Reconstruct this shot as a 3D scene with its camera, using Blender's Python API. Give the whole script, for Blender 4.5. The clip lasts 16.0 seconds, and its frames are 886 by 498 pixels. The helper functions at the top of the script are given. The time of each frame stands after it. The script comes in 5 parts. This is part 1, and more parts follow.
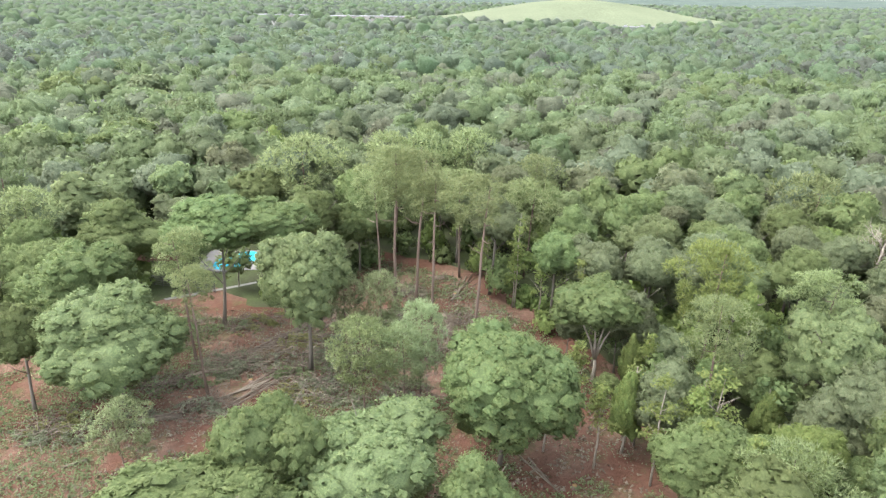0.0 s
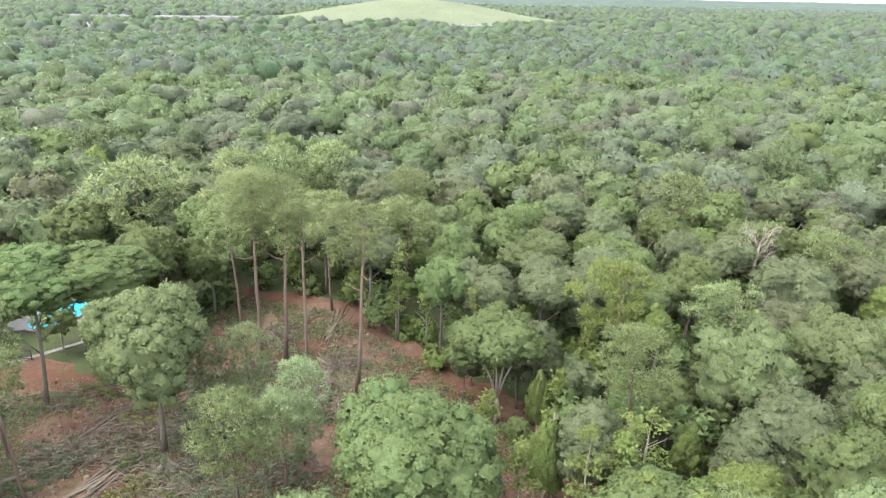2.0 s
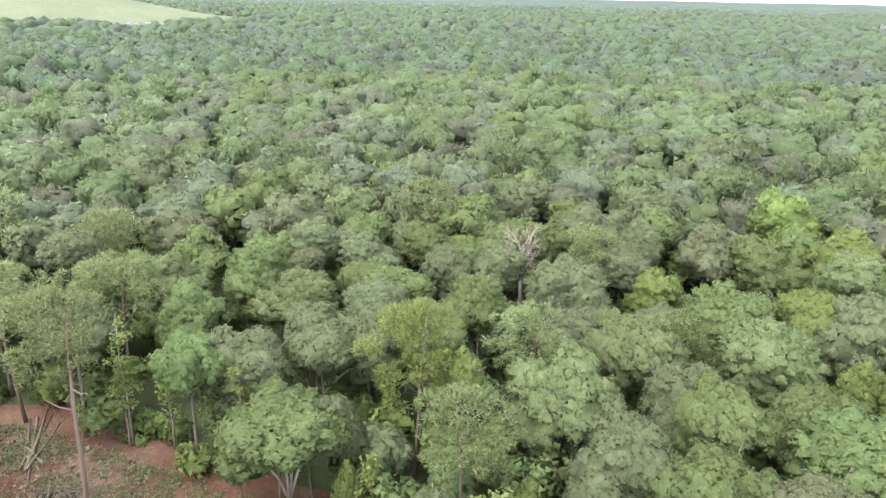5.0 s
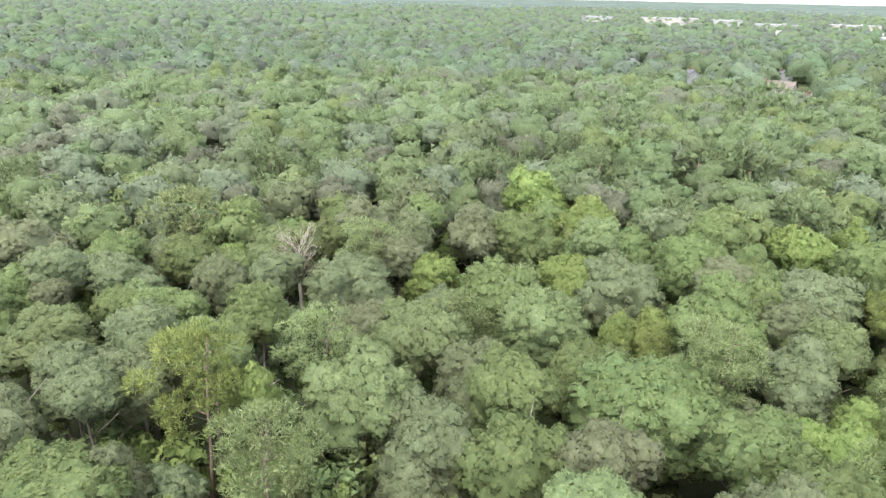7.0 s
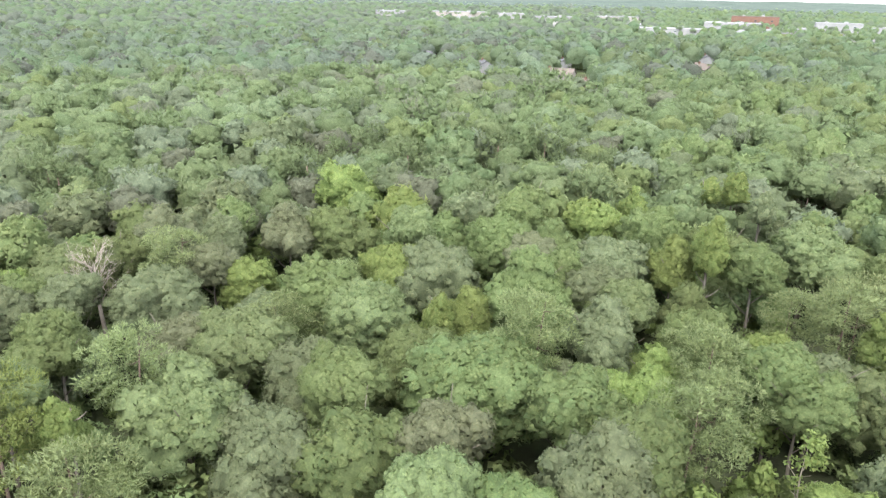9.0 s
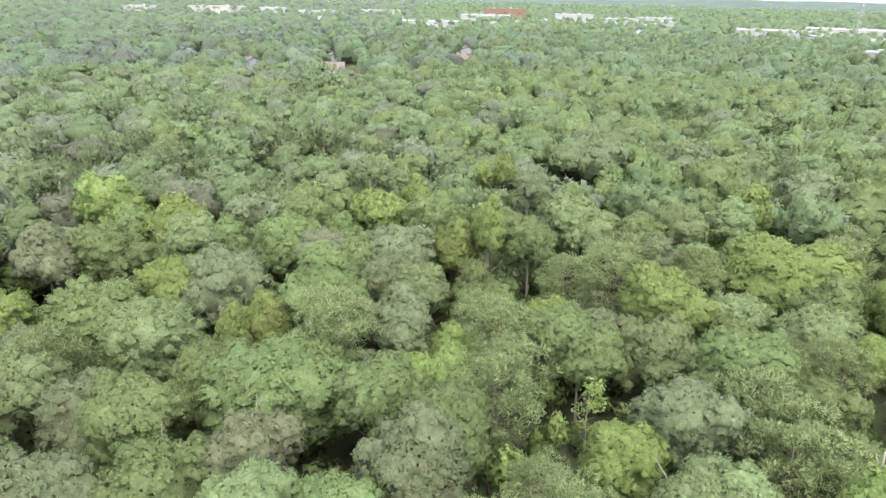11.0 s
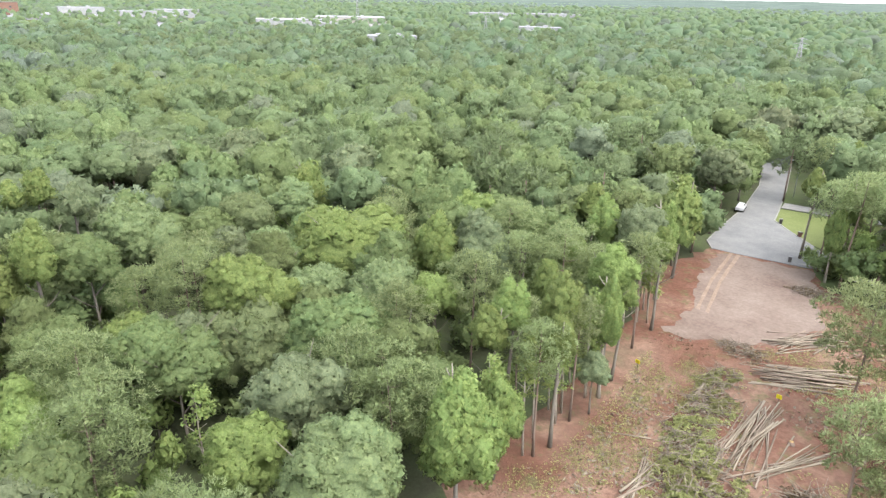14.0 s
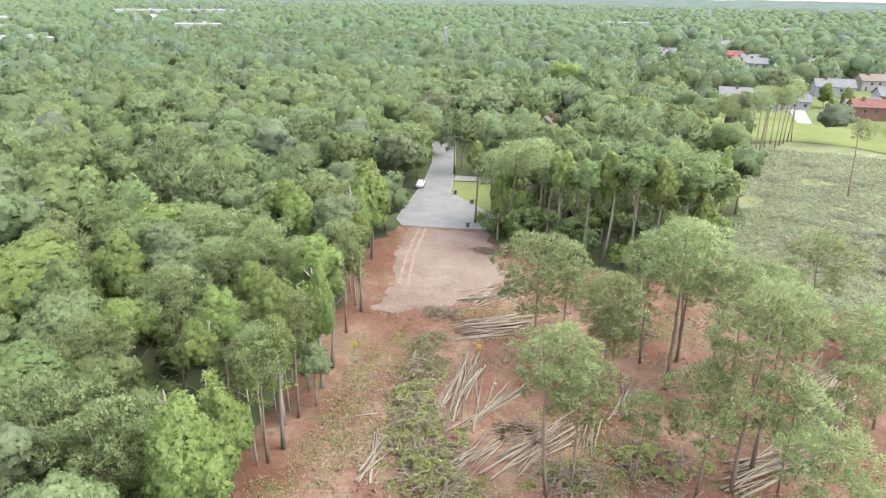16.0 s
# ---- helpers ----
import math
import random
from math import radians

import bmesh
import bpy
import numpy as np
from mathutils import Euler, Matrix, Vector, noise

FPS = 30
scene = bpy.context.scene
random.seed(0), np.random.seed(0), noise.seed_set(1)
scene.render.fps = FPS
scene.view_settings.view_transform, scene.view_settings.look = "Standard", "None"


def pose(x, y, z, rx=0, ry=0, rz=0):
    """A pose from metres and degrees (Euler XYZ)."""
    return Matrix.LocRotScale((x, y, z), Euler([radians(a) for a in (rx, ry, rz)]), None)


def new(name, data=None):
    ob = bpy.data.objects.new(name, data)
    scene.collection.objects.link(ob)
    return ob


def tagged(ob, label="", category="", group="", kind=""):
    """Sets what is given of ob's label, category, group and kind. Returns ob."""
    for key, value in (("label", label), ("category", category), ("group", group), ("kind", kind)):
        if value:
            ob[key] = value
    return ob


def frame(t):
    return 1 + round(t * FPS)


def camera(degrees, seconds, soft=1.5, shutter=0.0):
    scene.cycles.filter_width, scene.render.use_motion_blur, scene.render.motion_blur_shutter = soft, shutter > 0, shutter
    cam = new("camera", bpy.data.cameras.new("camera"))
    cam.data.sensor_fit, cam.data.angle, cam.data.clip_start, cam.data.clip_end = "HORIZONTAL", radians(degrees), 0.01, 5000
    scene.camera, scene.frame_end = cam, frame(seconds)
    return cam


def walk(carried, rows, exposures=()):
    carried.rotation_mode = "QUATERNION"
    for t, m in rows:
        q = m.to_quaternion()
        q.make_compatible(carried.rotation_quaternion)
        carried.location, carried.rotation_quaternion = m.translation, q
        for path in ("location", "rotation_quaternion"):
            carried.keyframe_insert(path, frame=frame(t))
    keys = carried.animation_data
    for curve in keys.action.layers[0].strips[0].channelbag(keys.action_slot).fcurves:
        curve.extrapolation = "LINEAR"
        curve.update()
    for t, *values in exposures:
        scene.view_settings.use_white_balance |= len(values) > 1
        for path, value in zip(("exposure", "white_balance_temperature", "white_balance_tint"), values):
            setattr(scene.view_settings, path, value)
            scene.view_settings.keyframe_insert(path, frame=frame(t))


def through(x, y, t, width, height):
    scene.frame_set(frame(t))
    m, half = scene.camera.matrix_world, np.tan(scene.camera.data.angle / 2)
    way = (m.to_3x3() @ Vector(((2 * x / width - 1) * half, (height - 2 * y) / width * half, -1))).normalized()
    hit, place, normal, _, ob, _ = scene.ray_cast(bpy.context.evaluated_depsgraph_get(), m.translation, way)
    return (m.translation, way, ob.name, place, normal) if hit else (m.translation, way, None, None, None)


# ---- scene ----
cam = camera(66.3, 16.0, soft=1.3)
# seconds, eye (x, y, z), yaw, pitch, roll to the left
PATH = [
    (0, 0.00, 0.00, 44.60, 0.01, -20.81, 0.90),
    (0.5, -0.49, 2.91, 44.60, -3.27, -20.78, 0.90),
    (1, -1.01, 5.79, 44.60, -6.41, -20.75, 1.01),
    (1.5, -1.43, 8.63, 44.60, -9.55, -20.69, 1.01),
    (2, -1.85, 11.38, 44.60, -13.01, -20.66, 1.07),
    (2.5, -2.04, 14.38, 44.60, -17.39, -20.62, 1.12),
    (3, -2.18, 17.45, 44.60, -22.16, -20.56, 1.12),
    (3.5, -1.92, 20.52, 44.60, -26.63, -20.50, 0.97),
    (3.7, -1.72, 21.62, 44.59, -28.25, -20.51, 1.01),
    (5.8, -0.41, 29.07, 44.12, -45.75, -20.54, 1.09),
    (6, -0.35, 29.16, 44.09, -47.82, -20.54, 1.13),
    (6.5, -0.35, 29.15, 44.02, -53.80, -20.53, 1.15),
    (7, -0.36, 29.14, 43.95, -59.19, -20.54, 1.15),
    (7.5, -0.37, 29.13, 43.88, -63.71, -20.58, 1.14),
    (8, -0.39, 29.11, 43.80, -67.50, -20.61, 1.12),
    (10.5, -0.40, 29.10, 43.71, -89.01, -20.74, 1.12),
    (11, -0.41, 29.07, 43.69, -94.17, -20.77, 1.14),
    (11.5, -0.42, 29.05, 43.67, -100.78, -20.75, 1.13),
    (12, -0.44, 29.04, 43.65, -107.36, -20.76, 1.05),
    (12.5, -0.46, 29.02, 43.63, -113.53, -20.74, 1.06),
    (13, -0.46, 29.00, 43.61, -119.44, -20.77, 1.08),
    (13.5, -0.46, 28.98, 43.59, -125.27, -20.74, 1.12),
    (14, -0.44, 28.94, 43.58, -131.22, -20.71, 1.18),
    (14.5, -0.43, 28.93, 43.56, -137.33, -20.73, 1.08),
    (15, -0.43, 28.93, 43.54, -143.73, -20.76, 1.00),
    (15.5, -0.43, 28.92, 43.52, -150.97, -20.74, 0.92),
    (16, -0.44, 28.92, 43.50, -157.77, -20.66, 0.88),
]
walk(cam, [(t, pose(0, 0, 0) @ Matrix.Translation((x, y, z)) @ pose(0, 0, 0, 0, 0, yaw) @ pose(0, 0, 0, 90 + pitch) @ pose(0, 0, 0, 0, 0, roll))
           for t, x, y, z, yaw, pitch, roll in PATH])

# ---- light ----
SUN_HEIGHT, SUN_TURN = 62.0, 262.0  # degrees above the horizon, compass bearing
world = bpy.data.worlds.new("overcast_sky")
scene.world = world
world.use_nodes = True
wn = world.node_tree.nodes
sky = wn.new("ShaderNodeTexSky")
sky.sky_type = "NISHITA"
sky.sun_disc = False
sky.sun_elevation = radians(SUN_HEIGHT)
sky.sun_rotation = radians(SUN_TURN)
sky.air_density, sky.dust_density, sky.ozone_density = 1.0, 1.5, 1.0
# a bright, hazy layer of cloud takes most of the blue out of the sky
grey = wn.new("ShaderNodeHueSaturation")
grey.inputs["Saturation"].default_value = 0.32
world.node_tree.links.new(sky.outputs[0], grey.inputs["Color"])
world.node_tree.links.new(grey.outputs[0], wn["Background"].inputs["Color"])
wn["Background"].inputs["Strength"].default_value = 0.15
sun = new("sun", bpy.data.lights.new("sun", "SUN"))
sun.data.energy, sun.data.angle, sun.data.color = 0.5, radians(40), (1.0, 0.96, 0.9)
sun.matrix_world = pose(0, 0, 200, 90 - SUN_HEIGHT, 0, -SUN_TURN + 180)
scene.view_settings.exposure = 3.2


# ---- materials ----
def material(name):
    m = bpy.data.materials.new(name)
    m.use_nodes = True
    nt = m.node_tree
    return m, nt, nt.nodes["Principled BSDF"]


def ramp(nt, source, stops):
    r = nt.nodes.new("ShaderNodeValToRGB")
    e = r.color_ramp.elements
    while len(e) < len(stops):
        e.new(0.5)
    for el, (at, col) in zip(e, stops):
        el.position, el.color = at, (*col, 1)
    nt.links.new(source, r.inputs[0])
    return r.outputs[0]


def noise_tex(nt, scale, detail=4.0, rough=0.6, coords="Object", stretch=None):
    co = nt.nodes.new("ShaderNodeTexCoord")
    n = nt.nodes.new("ShaderNodeTexNoise")
    n.inputs["Scale"].default_value, n.inputs["Detail"].default_value, n.inputs["Roughness"].default_value = scale, detail, rough
    if stretch:
        mp = nt.nodes.new("ShaderNodeMapping")
        mp.inputs["Scale"].default_value = stretch
        nt.links.new(co.outputs[coords], mp.inputs[0])
        nt.links.new(mp.outputs[0], n.inputs["Vector"])
    else:
        nt.links.new(co.outputs[coords], n.inputs["Vector"])
    return n.outputs[0]


def mixed(nt, fac, a, b, mode="MIX"):
    x = nt.nodes.new("ShaderNodeMix")
    x.data_type, x.blend_type = "RGBA", mode
    for val, sock in ((fac, x.inputs[0]), (a, x.inputs[6]), (b, x.inputs[7])):
        if isinstance(val, (int, float)):
            sock.default_value = val
        elif isinstance(val, tuple):
            sock.default_value = (*val, 1)
        else:
            nt.links.new(val, sock)
    return x.outputs[2]


def bumped(nt, bsdf, height, strength, distance):
    b = nt.nodes.new("ShaderNodeBump")
    b.inputs["Strength"].default_value, b.inputs["Distance"].default_value = strength, distance
    nt.links.new(height, b.inputs["Height"])
    nt.links.new(b.outputs[0], bsdf.inputs["Normal"])


def surface(name, stops, scale, fine=None, rough=0.9, bump=0.0, distance=0.05, stretch=None):
    """A matt surface: a broad stain pattern through a ramp, a finer grain over it, and relief."""
    m, nt, b = material(name)
    col = ramp(nt, noise_tex(nt, scale, 5, 0.65, stretch=stretch), [(at, tuple(min(0.8, 1.5 * v) for v in c)) for at, c in stops])
    if fine:
        grain = noise_tex(nt, fine, 6, 0.7, stretch=stretch)
        col = mixed(nt, 0.55, col, ramp(nt, grain, [(0.3, (0.45, 0.45, 0.45)), (0.7, (1.0, 1.0, 1.0))]), "MULTIPLY")
        if bump:
            bumped(nt, b, grain, bump, distance)
    nt.links.new(col, b.inputs["Base Color"])
    b.inputs["Roughness"].default_value = rough
    b.inputs["Specular IOR Level"].default_value = 0.5 if rough < 0.7 else 0.0
    return m


def foliage(name, dark, light, through=0.6, grain_size=3.6):
    """Leaves: two greens picked tuft by tuft, tree by tree and in broad drifts, a soft sheen and light passing through."""
    m, nt, b = material(name)
    at = nt.nodes.new("ShaderNodeAttribute")
    at.attribute_name = "tint"
    info = nt.nodes.new("ShaderNodeObjectInfo")
    geo = nt.nodes.new("ShaderNodeNewGeometry")
    add = nt.nodes.new("ShaderNodeMath")
    add.operation = "MULTIPLY_ADD"
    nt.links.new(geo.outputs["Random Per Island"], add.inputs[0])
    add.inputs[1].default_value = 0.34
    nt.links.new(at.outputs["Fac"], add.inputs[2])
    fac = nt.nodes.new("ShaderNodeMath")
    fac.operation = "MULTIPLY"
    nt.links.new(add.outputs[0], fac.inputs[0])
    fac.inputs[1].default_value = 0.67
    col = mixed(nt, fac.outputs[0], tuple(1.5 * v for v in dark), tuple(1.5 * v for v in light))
    hue = nt.nodes.new("ShaderNodeHueSaturation")
    hv = nt.nodes.new("ShaderNodeMapRange")
    hv.inputs["To Min"].default_value, hv.inputs["To Max"].default_value = 0.479, 0.503
    nt.links.new(info.outputs["Random"], hv.inputs["Value"])
    nt.links.new(hv.outputs[0], hue.inputs["Hue"])
    vv = nt.nodes.new("ShaderNodeMapRange")
    vv.inputs["To Min"].default_value, vv.inputs["To Max"].default_value = 0.84, 1.18
    nt.links.new(info.outputs["Random"], vv.inputs["Value"])
    nt.links.new(vv.outputs[0], hue.inputs["Value"])
    nt.links.new(col, hue.inputs["Color"])
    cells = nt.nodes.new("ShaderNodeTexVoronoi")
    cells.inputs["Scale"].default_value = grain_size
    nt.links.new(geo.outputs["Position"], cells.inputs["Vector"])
    # cell edges darkened: gaps between sprays get their shade from the colour
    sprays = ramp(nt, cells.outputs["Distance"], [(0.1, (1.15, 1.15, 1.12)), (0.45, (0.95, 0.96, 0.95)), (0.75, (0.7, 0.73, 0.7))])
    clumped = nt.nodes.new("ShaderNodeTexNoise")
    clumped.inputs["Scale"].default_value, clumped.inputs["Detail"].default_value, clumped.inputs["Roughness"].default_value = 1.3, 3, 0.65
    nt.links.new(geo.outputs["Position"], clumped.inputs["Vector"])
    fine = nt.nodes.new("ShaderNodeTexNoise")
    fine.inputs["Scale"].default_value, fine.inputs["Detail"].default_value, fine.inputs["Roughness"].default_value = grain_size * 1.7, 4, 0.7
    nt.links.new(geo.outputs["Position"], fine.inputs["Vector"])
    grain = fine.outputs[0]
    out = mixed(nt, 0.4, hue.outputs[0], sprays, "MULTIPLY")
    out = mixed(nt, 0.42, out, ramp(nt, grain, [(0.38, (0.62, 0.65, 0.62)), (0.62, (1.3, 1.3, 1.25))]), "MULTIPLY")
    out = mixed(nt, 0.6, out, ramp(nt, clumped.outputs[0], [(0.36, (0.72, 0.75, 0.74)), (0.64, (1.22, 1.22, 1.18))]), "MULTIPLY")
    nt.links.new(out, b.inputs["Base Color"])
    b.inputs["Roughness"].default_value = 0.55
    b.inputs["Specular IOR Level"].default_value = 0.06
    bumped(nt, b, sprays, 0.25, 0.5 / grain_size)
    tr = nt.nodes.new("ShaderNodeBsdfTranslucent")
    nt.links.new(out, tr.inputs["Color"])
    mx = nt.nodes.new("ShaderNodeMixShader")
    mx.inputs[0].default_value = through
    nt.links.new(b.outputs[0], mx.inputs[1])
    nt.links.new(tr.outputs[0], mx.inputs[2])
    nt.links.new(mx.outputs[0], nt.nodes["Material Output"].inputs["Surface"])
    return m


LEAF = {}
for leaf, dark, light in (
    ("oak_fresh", (0.066, 0.102, 0.039), (0.120, 0.147, 0.056)),
    ("oak_grey", (0.076, 0.096, 0.043), (0.130, 0.148, 0.065)),
    ("oak_olive", (0.070, 0.096, 0.032), (0.121, 0.145, 0.052)),
    ("oak_pale", (0.081, 0.109, 0.042), (0.138, 0.165, 0.063)),
    ("oak_brown", (0.080, 0.091, 0.043), (0.126, 0.136, 0.062)),
    ("maple", (0.082, 0.119, 0.035), (0.135, 0.168, 0.056)),
    ("tulip", (0.076, 0.114, 0.035), (0.139, 0.165, 0.053)),
    ("pine", (0.112, 0.144, 0.06), (0.18, 0.21, 0.09)),
    ("pine_yellow", (0.105, 0.142, 0.042), (0.17, 0.20, 0.062)),
    ("young_pine", (0.135, 0.18, 0.085), (0.205, 0.24, 0.115)),
):
    if leaf in ("tulip", "maple", "oak_fresh"):
        dark, light = (dark[0] * 1.03, dark[1], dark[2]), (light[0] * 1.03, light[1], light[2])
    blue = 1.0 if leaf in ("oak_grey", "oak_olive", "oak_pale", "oak_brown") else 0.9
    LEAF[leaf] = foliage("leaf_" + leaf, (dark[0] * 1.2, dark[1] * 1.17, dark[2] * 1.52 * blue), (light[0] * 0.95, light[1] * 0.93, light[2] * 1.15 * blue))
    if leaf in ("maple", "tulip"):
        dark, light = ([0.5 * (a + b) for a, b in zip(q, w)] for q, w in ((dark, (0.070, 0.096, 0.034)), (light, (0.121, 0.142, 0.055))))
    # farther copies with haze as added blue and leaf shade as darker colour
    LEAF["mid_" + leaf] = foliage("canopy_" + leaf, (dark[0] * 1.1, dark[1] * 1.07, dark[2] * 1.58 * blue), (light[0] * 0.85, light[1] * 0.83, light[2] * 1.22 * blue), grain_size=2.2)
    LEAF["far_" + leaf] = foliage("hazed_canopy_" + leaf, (dark[0] * 0.98, dark[1] * 0.98, dark[2] * 1.68 * blue), (light[0] * 0.76, light[1] * 0.76, light[2] * 1.32 * blue), grain_size=1.3)
# horizon wood: distance haze put into the base as a blue-grey cast
HAZED_DISTANT = surface("hazed_horizon_canopy", [(0.35, (0.038, 0.049, 0.042)), (0.65, (0.06, 0.073, 0.062))], 0.012, 0.07)
BARK = surface("oak_bark", [(0.3, (0.06, 0.052, 0.042)), (0.7, (0.15, 0.132, 0.11))], 1.2, 9, bump=0.6, stretch=(1, 1, 0.25))
PINE_BARK = surface("pine_bark", [(0.3, (0.06, 0.045, 0.036)), (0.7, (0.15, 0.11, 0.088))], 1.2, 8, bump=0.7, stretch=(1, 1, 0.3))
PALE_BARK = surface("pale_bark", [(0.3, (0.14, 0.12, 0.095)), (0.7, (0.25, 0.225, 0.19))], 1.5, 9, bump=0.4, stretch=(1, 1, 0.3))
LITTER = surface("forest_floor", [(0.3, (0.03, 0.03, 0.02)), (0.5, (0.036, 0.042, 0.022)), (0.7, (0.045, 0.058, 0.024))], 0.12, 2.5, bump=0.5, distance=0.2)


def clay_material():
    m, nt, b = material("red_clay")
    base = ramp(nt, noise_tex(nt, 0.09, 6, 0.62), [(0.3, (0.09, 0.045, 0.031)), (0.44, (0.11, 0.058, 0.041)), (0.53, (0.125, 0.075, 0.055)), (0.59, (0.165, 0.105, 0.077)), (0.64, (0.125, 0.085, 0.06)), (0.76, (0.12, 0.095, 0.062))])
    weeds = ramp(nt, noise_tex(nt, 0.35, 7, 0.72), [(0.53, (0, 0, 0)), (0.66, (0.85, 0.85, 0.85))])
    col = mixed(nt, weeds, base, (0.082, 0.087, 0.04))
    grain = noise_tex(nt, 1.6, 8, 0.75)
    col = mixed(nt, 0.7, col, ramp(nt, grain, [(0.3, (0.45, 0.43, 0.42)), (0.68, (1.1, 1.1, 1.1))]), "MULTIPLY")
    nt.links.new(col, b.inputs["Base Color"])
    b.inputs["Roughness"].default_value = 0.95
    b.inputs["Specular IOR Level"].default_value = 0.0
    bumped(nt, b, grain, 0.8, 0.3)
    return m


CLAY = clay_material()


# ---- making meshes ----
def link_mesh(name, verts, tris, mat, parent=None, label="", tint=None, smooth=True, normals=None):
    """One mesh object out of arrays of corners and triangles."""
    me = bpy.data.meshes.new(name)
    verts, tris = np.asarray(verts, np.float32), np.asarray(tris, np.int32)
    me.vertices.add(len(verts))
    me.vertices.foreach_set("co", verts.ravel())
    me.loops.add(tris.size)
    me.loops.foreach_set("vertex_index", tris.ravel())
    me.polygons.add(len(tris))
    me.polygons.foreach_set("loop_start", np.arange(0, tris.size, 3, dtype=np.int32))
    if smooth:
        me.polygons.foreach_set("use_smooth", np.ones(len(tris), bool))
    me.update(calc_edges=True)
    if tint is not None:
        me.attributes.new("tint", "FLOAT", "POINT").data.foreach_set("value", np.asarray(tint, np.float32))
    if normals is not None:
        me.normals_split_custom_set_from_vertices(np.asarray(normals, np.float32))
    me.materials.append(mat)
    ob = new(name, me)
    if parent:
        ob.parent = parent
    if label:
        tagged(ob, label)
    return ob


def part(name, bm, mat, parent, label=""):
    me = bpy.data.meshes.new(name)
    bm.to_mesh(me)
    bm.free()
    me.materials.append(mat)
    ob = new(name, me)
    ob.parent = parent
    if label:
        tagged(ob, label)
    return ob


def ico(level):
    bm = bmesh.new()
    bmesh.ops.create_icosphere(bm, subdivisions=level, radius=1)
    v = np.array([q.co[:] for q in bm.verts])
    f = np.array([[q.index for q in p.verts] for p in bm.faces])
    bm.free()
    return v, f


ICO1, ICO2, ICO3 = ico(1), ico(2), ico(3)
OCTA = np.array([(1, 0, 0), (0, 1, 0), (-1, 0, 0), (0, -1, 0), (0, 0, 1), (0, 0, -1.0)]) * 1.12, np.array([(0, 1, 4), (1, 2, 4), (2, 3, 4), (3, 0, 4), (1, 0, 5), (2, 1, 5), (3, 2, 5), (0, 3, 5)])


def unit(v):
    return v / np.maximum(np.linalg.norm(v, axis=-1, keepdims=True), 1e-6)


def tufts(rng, at, out, size, loose=0.75, narrow=1.0):
    """Leaf sprays: small pointed blades at the points `at`, facing roughly along `out`."""
    n = len(at)
    up = unit(out + rng.normal(0, loose, (n, 3)) * 0.6)
    a = unit(np.cross(up, rng.normal(0, 1, (n, 3))))
    b = np.cross(up, a) * 0.62 * narrow
    s = size * rng.uniform(0.6, 1.4, (n, 1))
    v = np.stack([at + a * s, at + (b - 0.6 * a) * s, at - (b + 0.6 * a) * s], 1).reshape(-1, 3)
    return v, np.arange(n)[:, None] * 3 + [0, 1, 2]


class Heap:
    """Collects pieces of one mesh."""

    def __init__(self):
        self.v, self.f, self.t, self.m, self.n = [], [], [], [], 0

    def add(self, v, f, tint=0.0, normals=None):
        self.m.append(np.zeros((len(v), 3)) if normals is None else normals)
        self.v.append(v)
        self.f.append(np.asarray(f) + self.n)
        self.t.append(np.zeros(len(v)) + tint)
        self.n += len(v)

    def get(self):
        return np.concatenate(self.v), np.concatenate(self.f), np.concatenate(self.t)

    def normals(self):
        return np.concatenate(self.m)


def tube(heap, points, radii, sides=6):
    """A tapered limb along points."""
    points = np.asarray(points, float)
    ring = []
    for i, p in enumerate(points):
        d = unit(points[min(i + 1, len(points) - 1)] - points[max(i - 1, 0)])
        a = unit(np.cross(d, (0.31, 0.95, 0.05)))
        b = np.cross(d, a)
        w = np.linspace(0, 2 * np.pi, sides, endpoint=False)[:, None]
        ring.append(p + radii[i] * (np.cos(w) * a + np.sin(w) * b))
    v = np.concatenate(ring)
    f = []
    for i in range(len(points) - 1):
        for j in range(sides):
            q, r = i * sides + j, i * sides + (j + 1) % sides
            f += [(q, r, r + sides), (q, r + sides, q + sides)]
    for j in range(1, sides - 1):
        k = (len(points) - 1) * sides
        f += [(k, k + j, k + j + 1), (0, j + 1, j)]
    heap.add(v, f)


# Crowns are built with radius 1, top at z = 0 and depth about 1, and then fitted to their place.
def vertex_normals(v, f):
    n = np.cross(v[f[:, 1]] - v[f[:, 0]], v[f[:, 2]] - v[f[:, 0]])
    out = np.zeros_like(v)
    for k in range(3):
        np.add.at(out, f[:, k], n)
    return unit(out)


def ways(rng, n, loose):
    """n ways spread evenly over a sphere."""
    i = np.arange(n)
    z = 1 - 2 * (i + 0.5) / n
    a = i * 2.39996
    w = np.sqrt(1 - z * z)
    return unit(np.stack([w * np.cos(a), w * np.sin(a), z], 1) + rng.normal(0, loose / math.sqrt(n), (n, 3)))


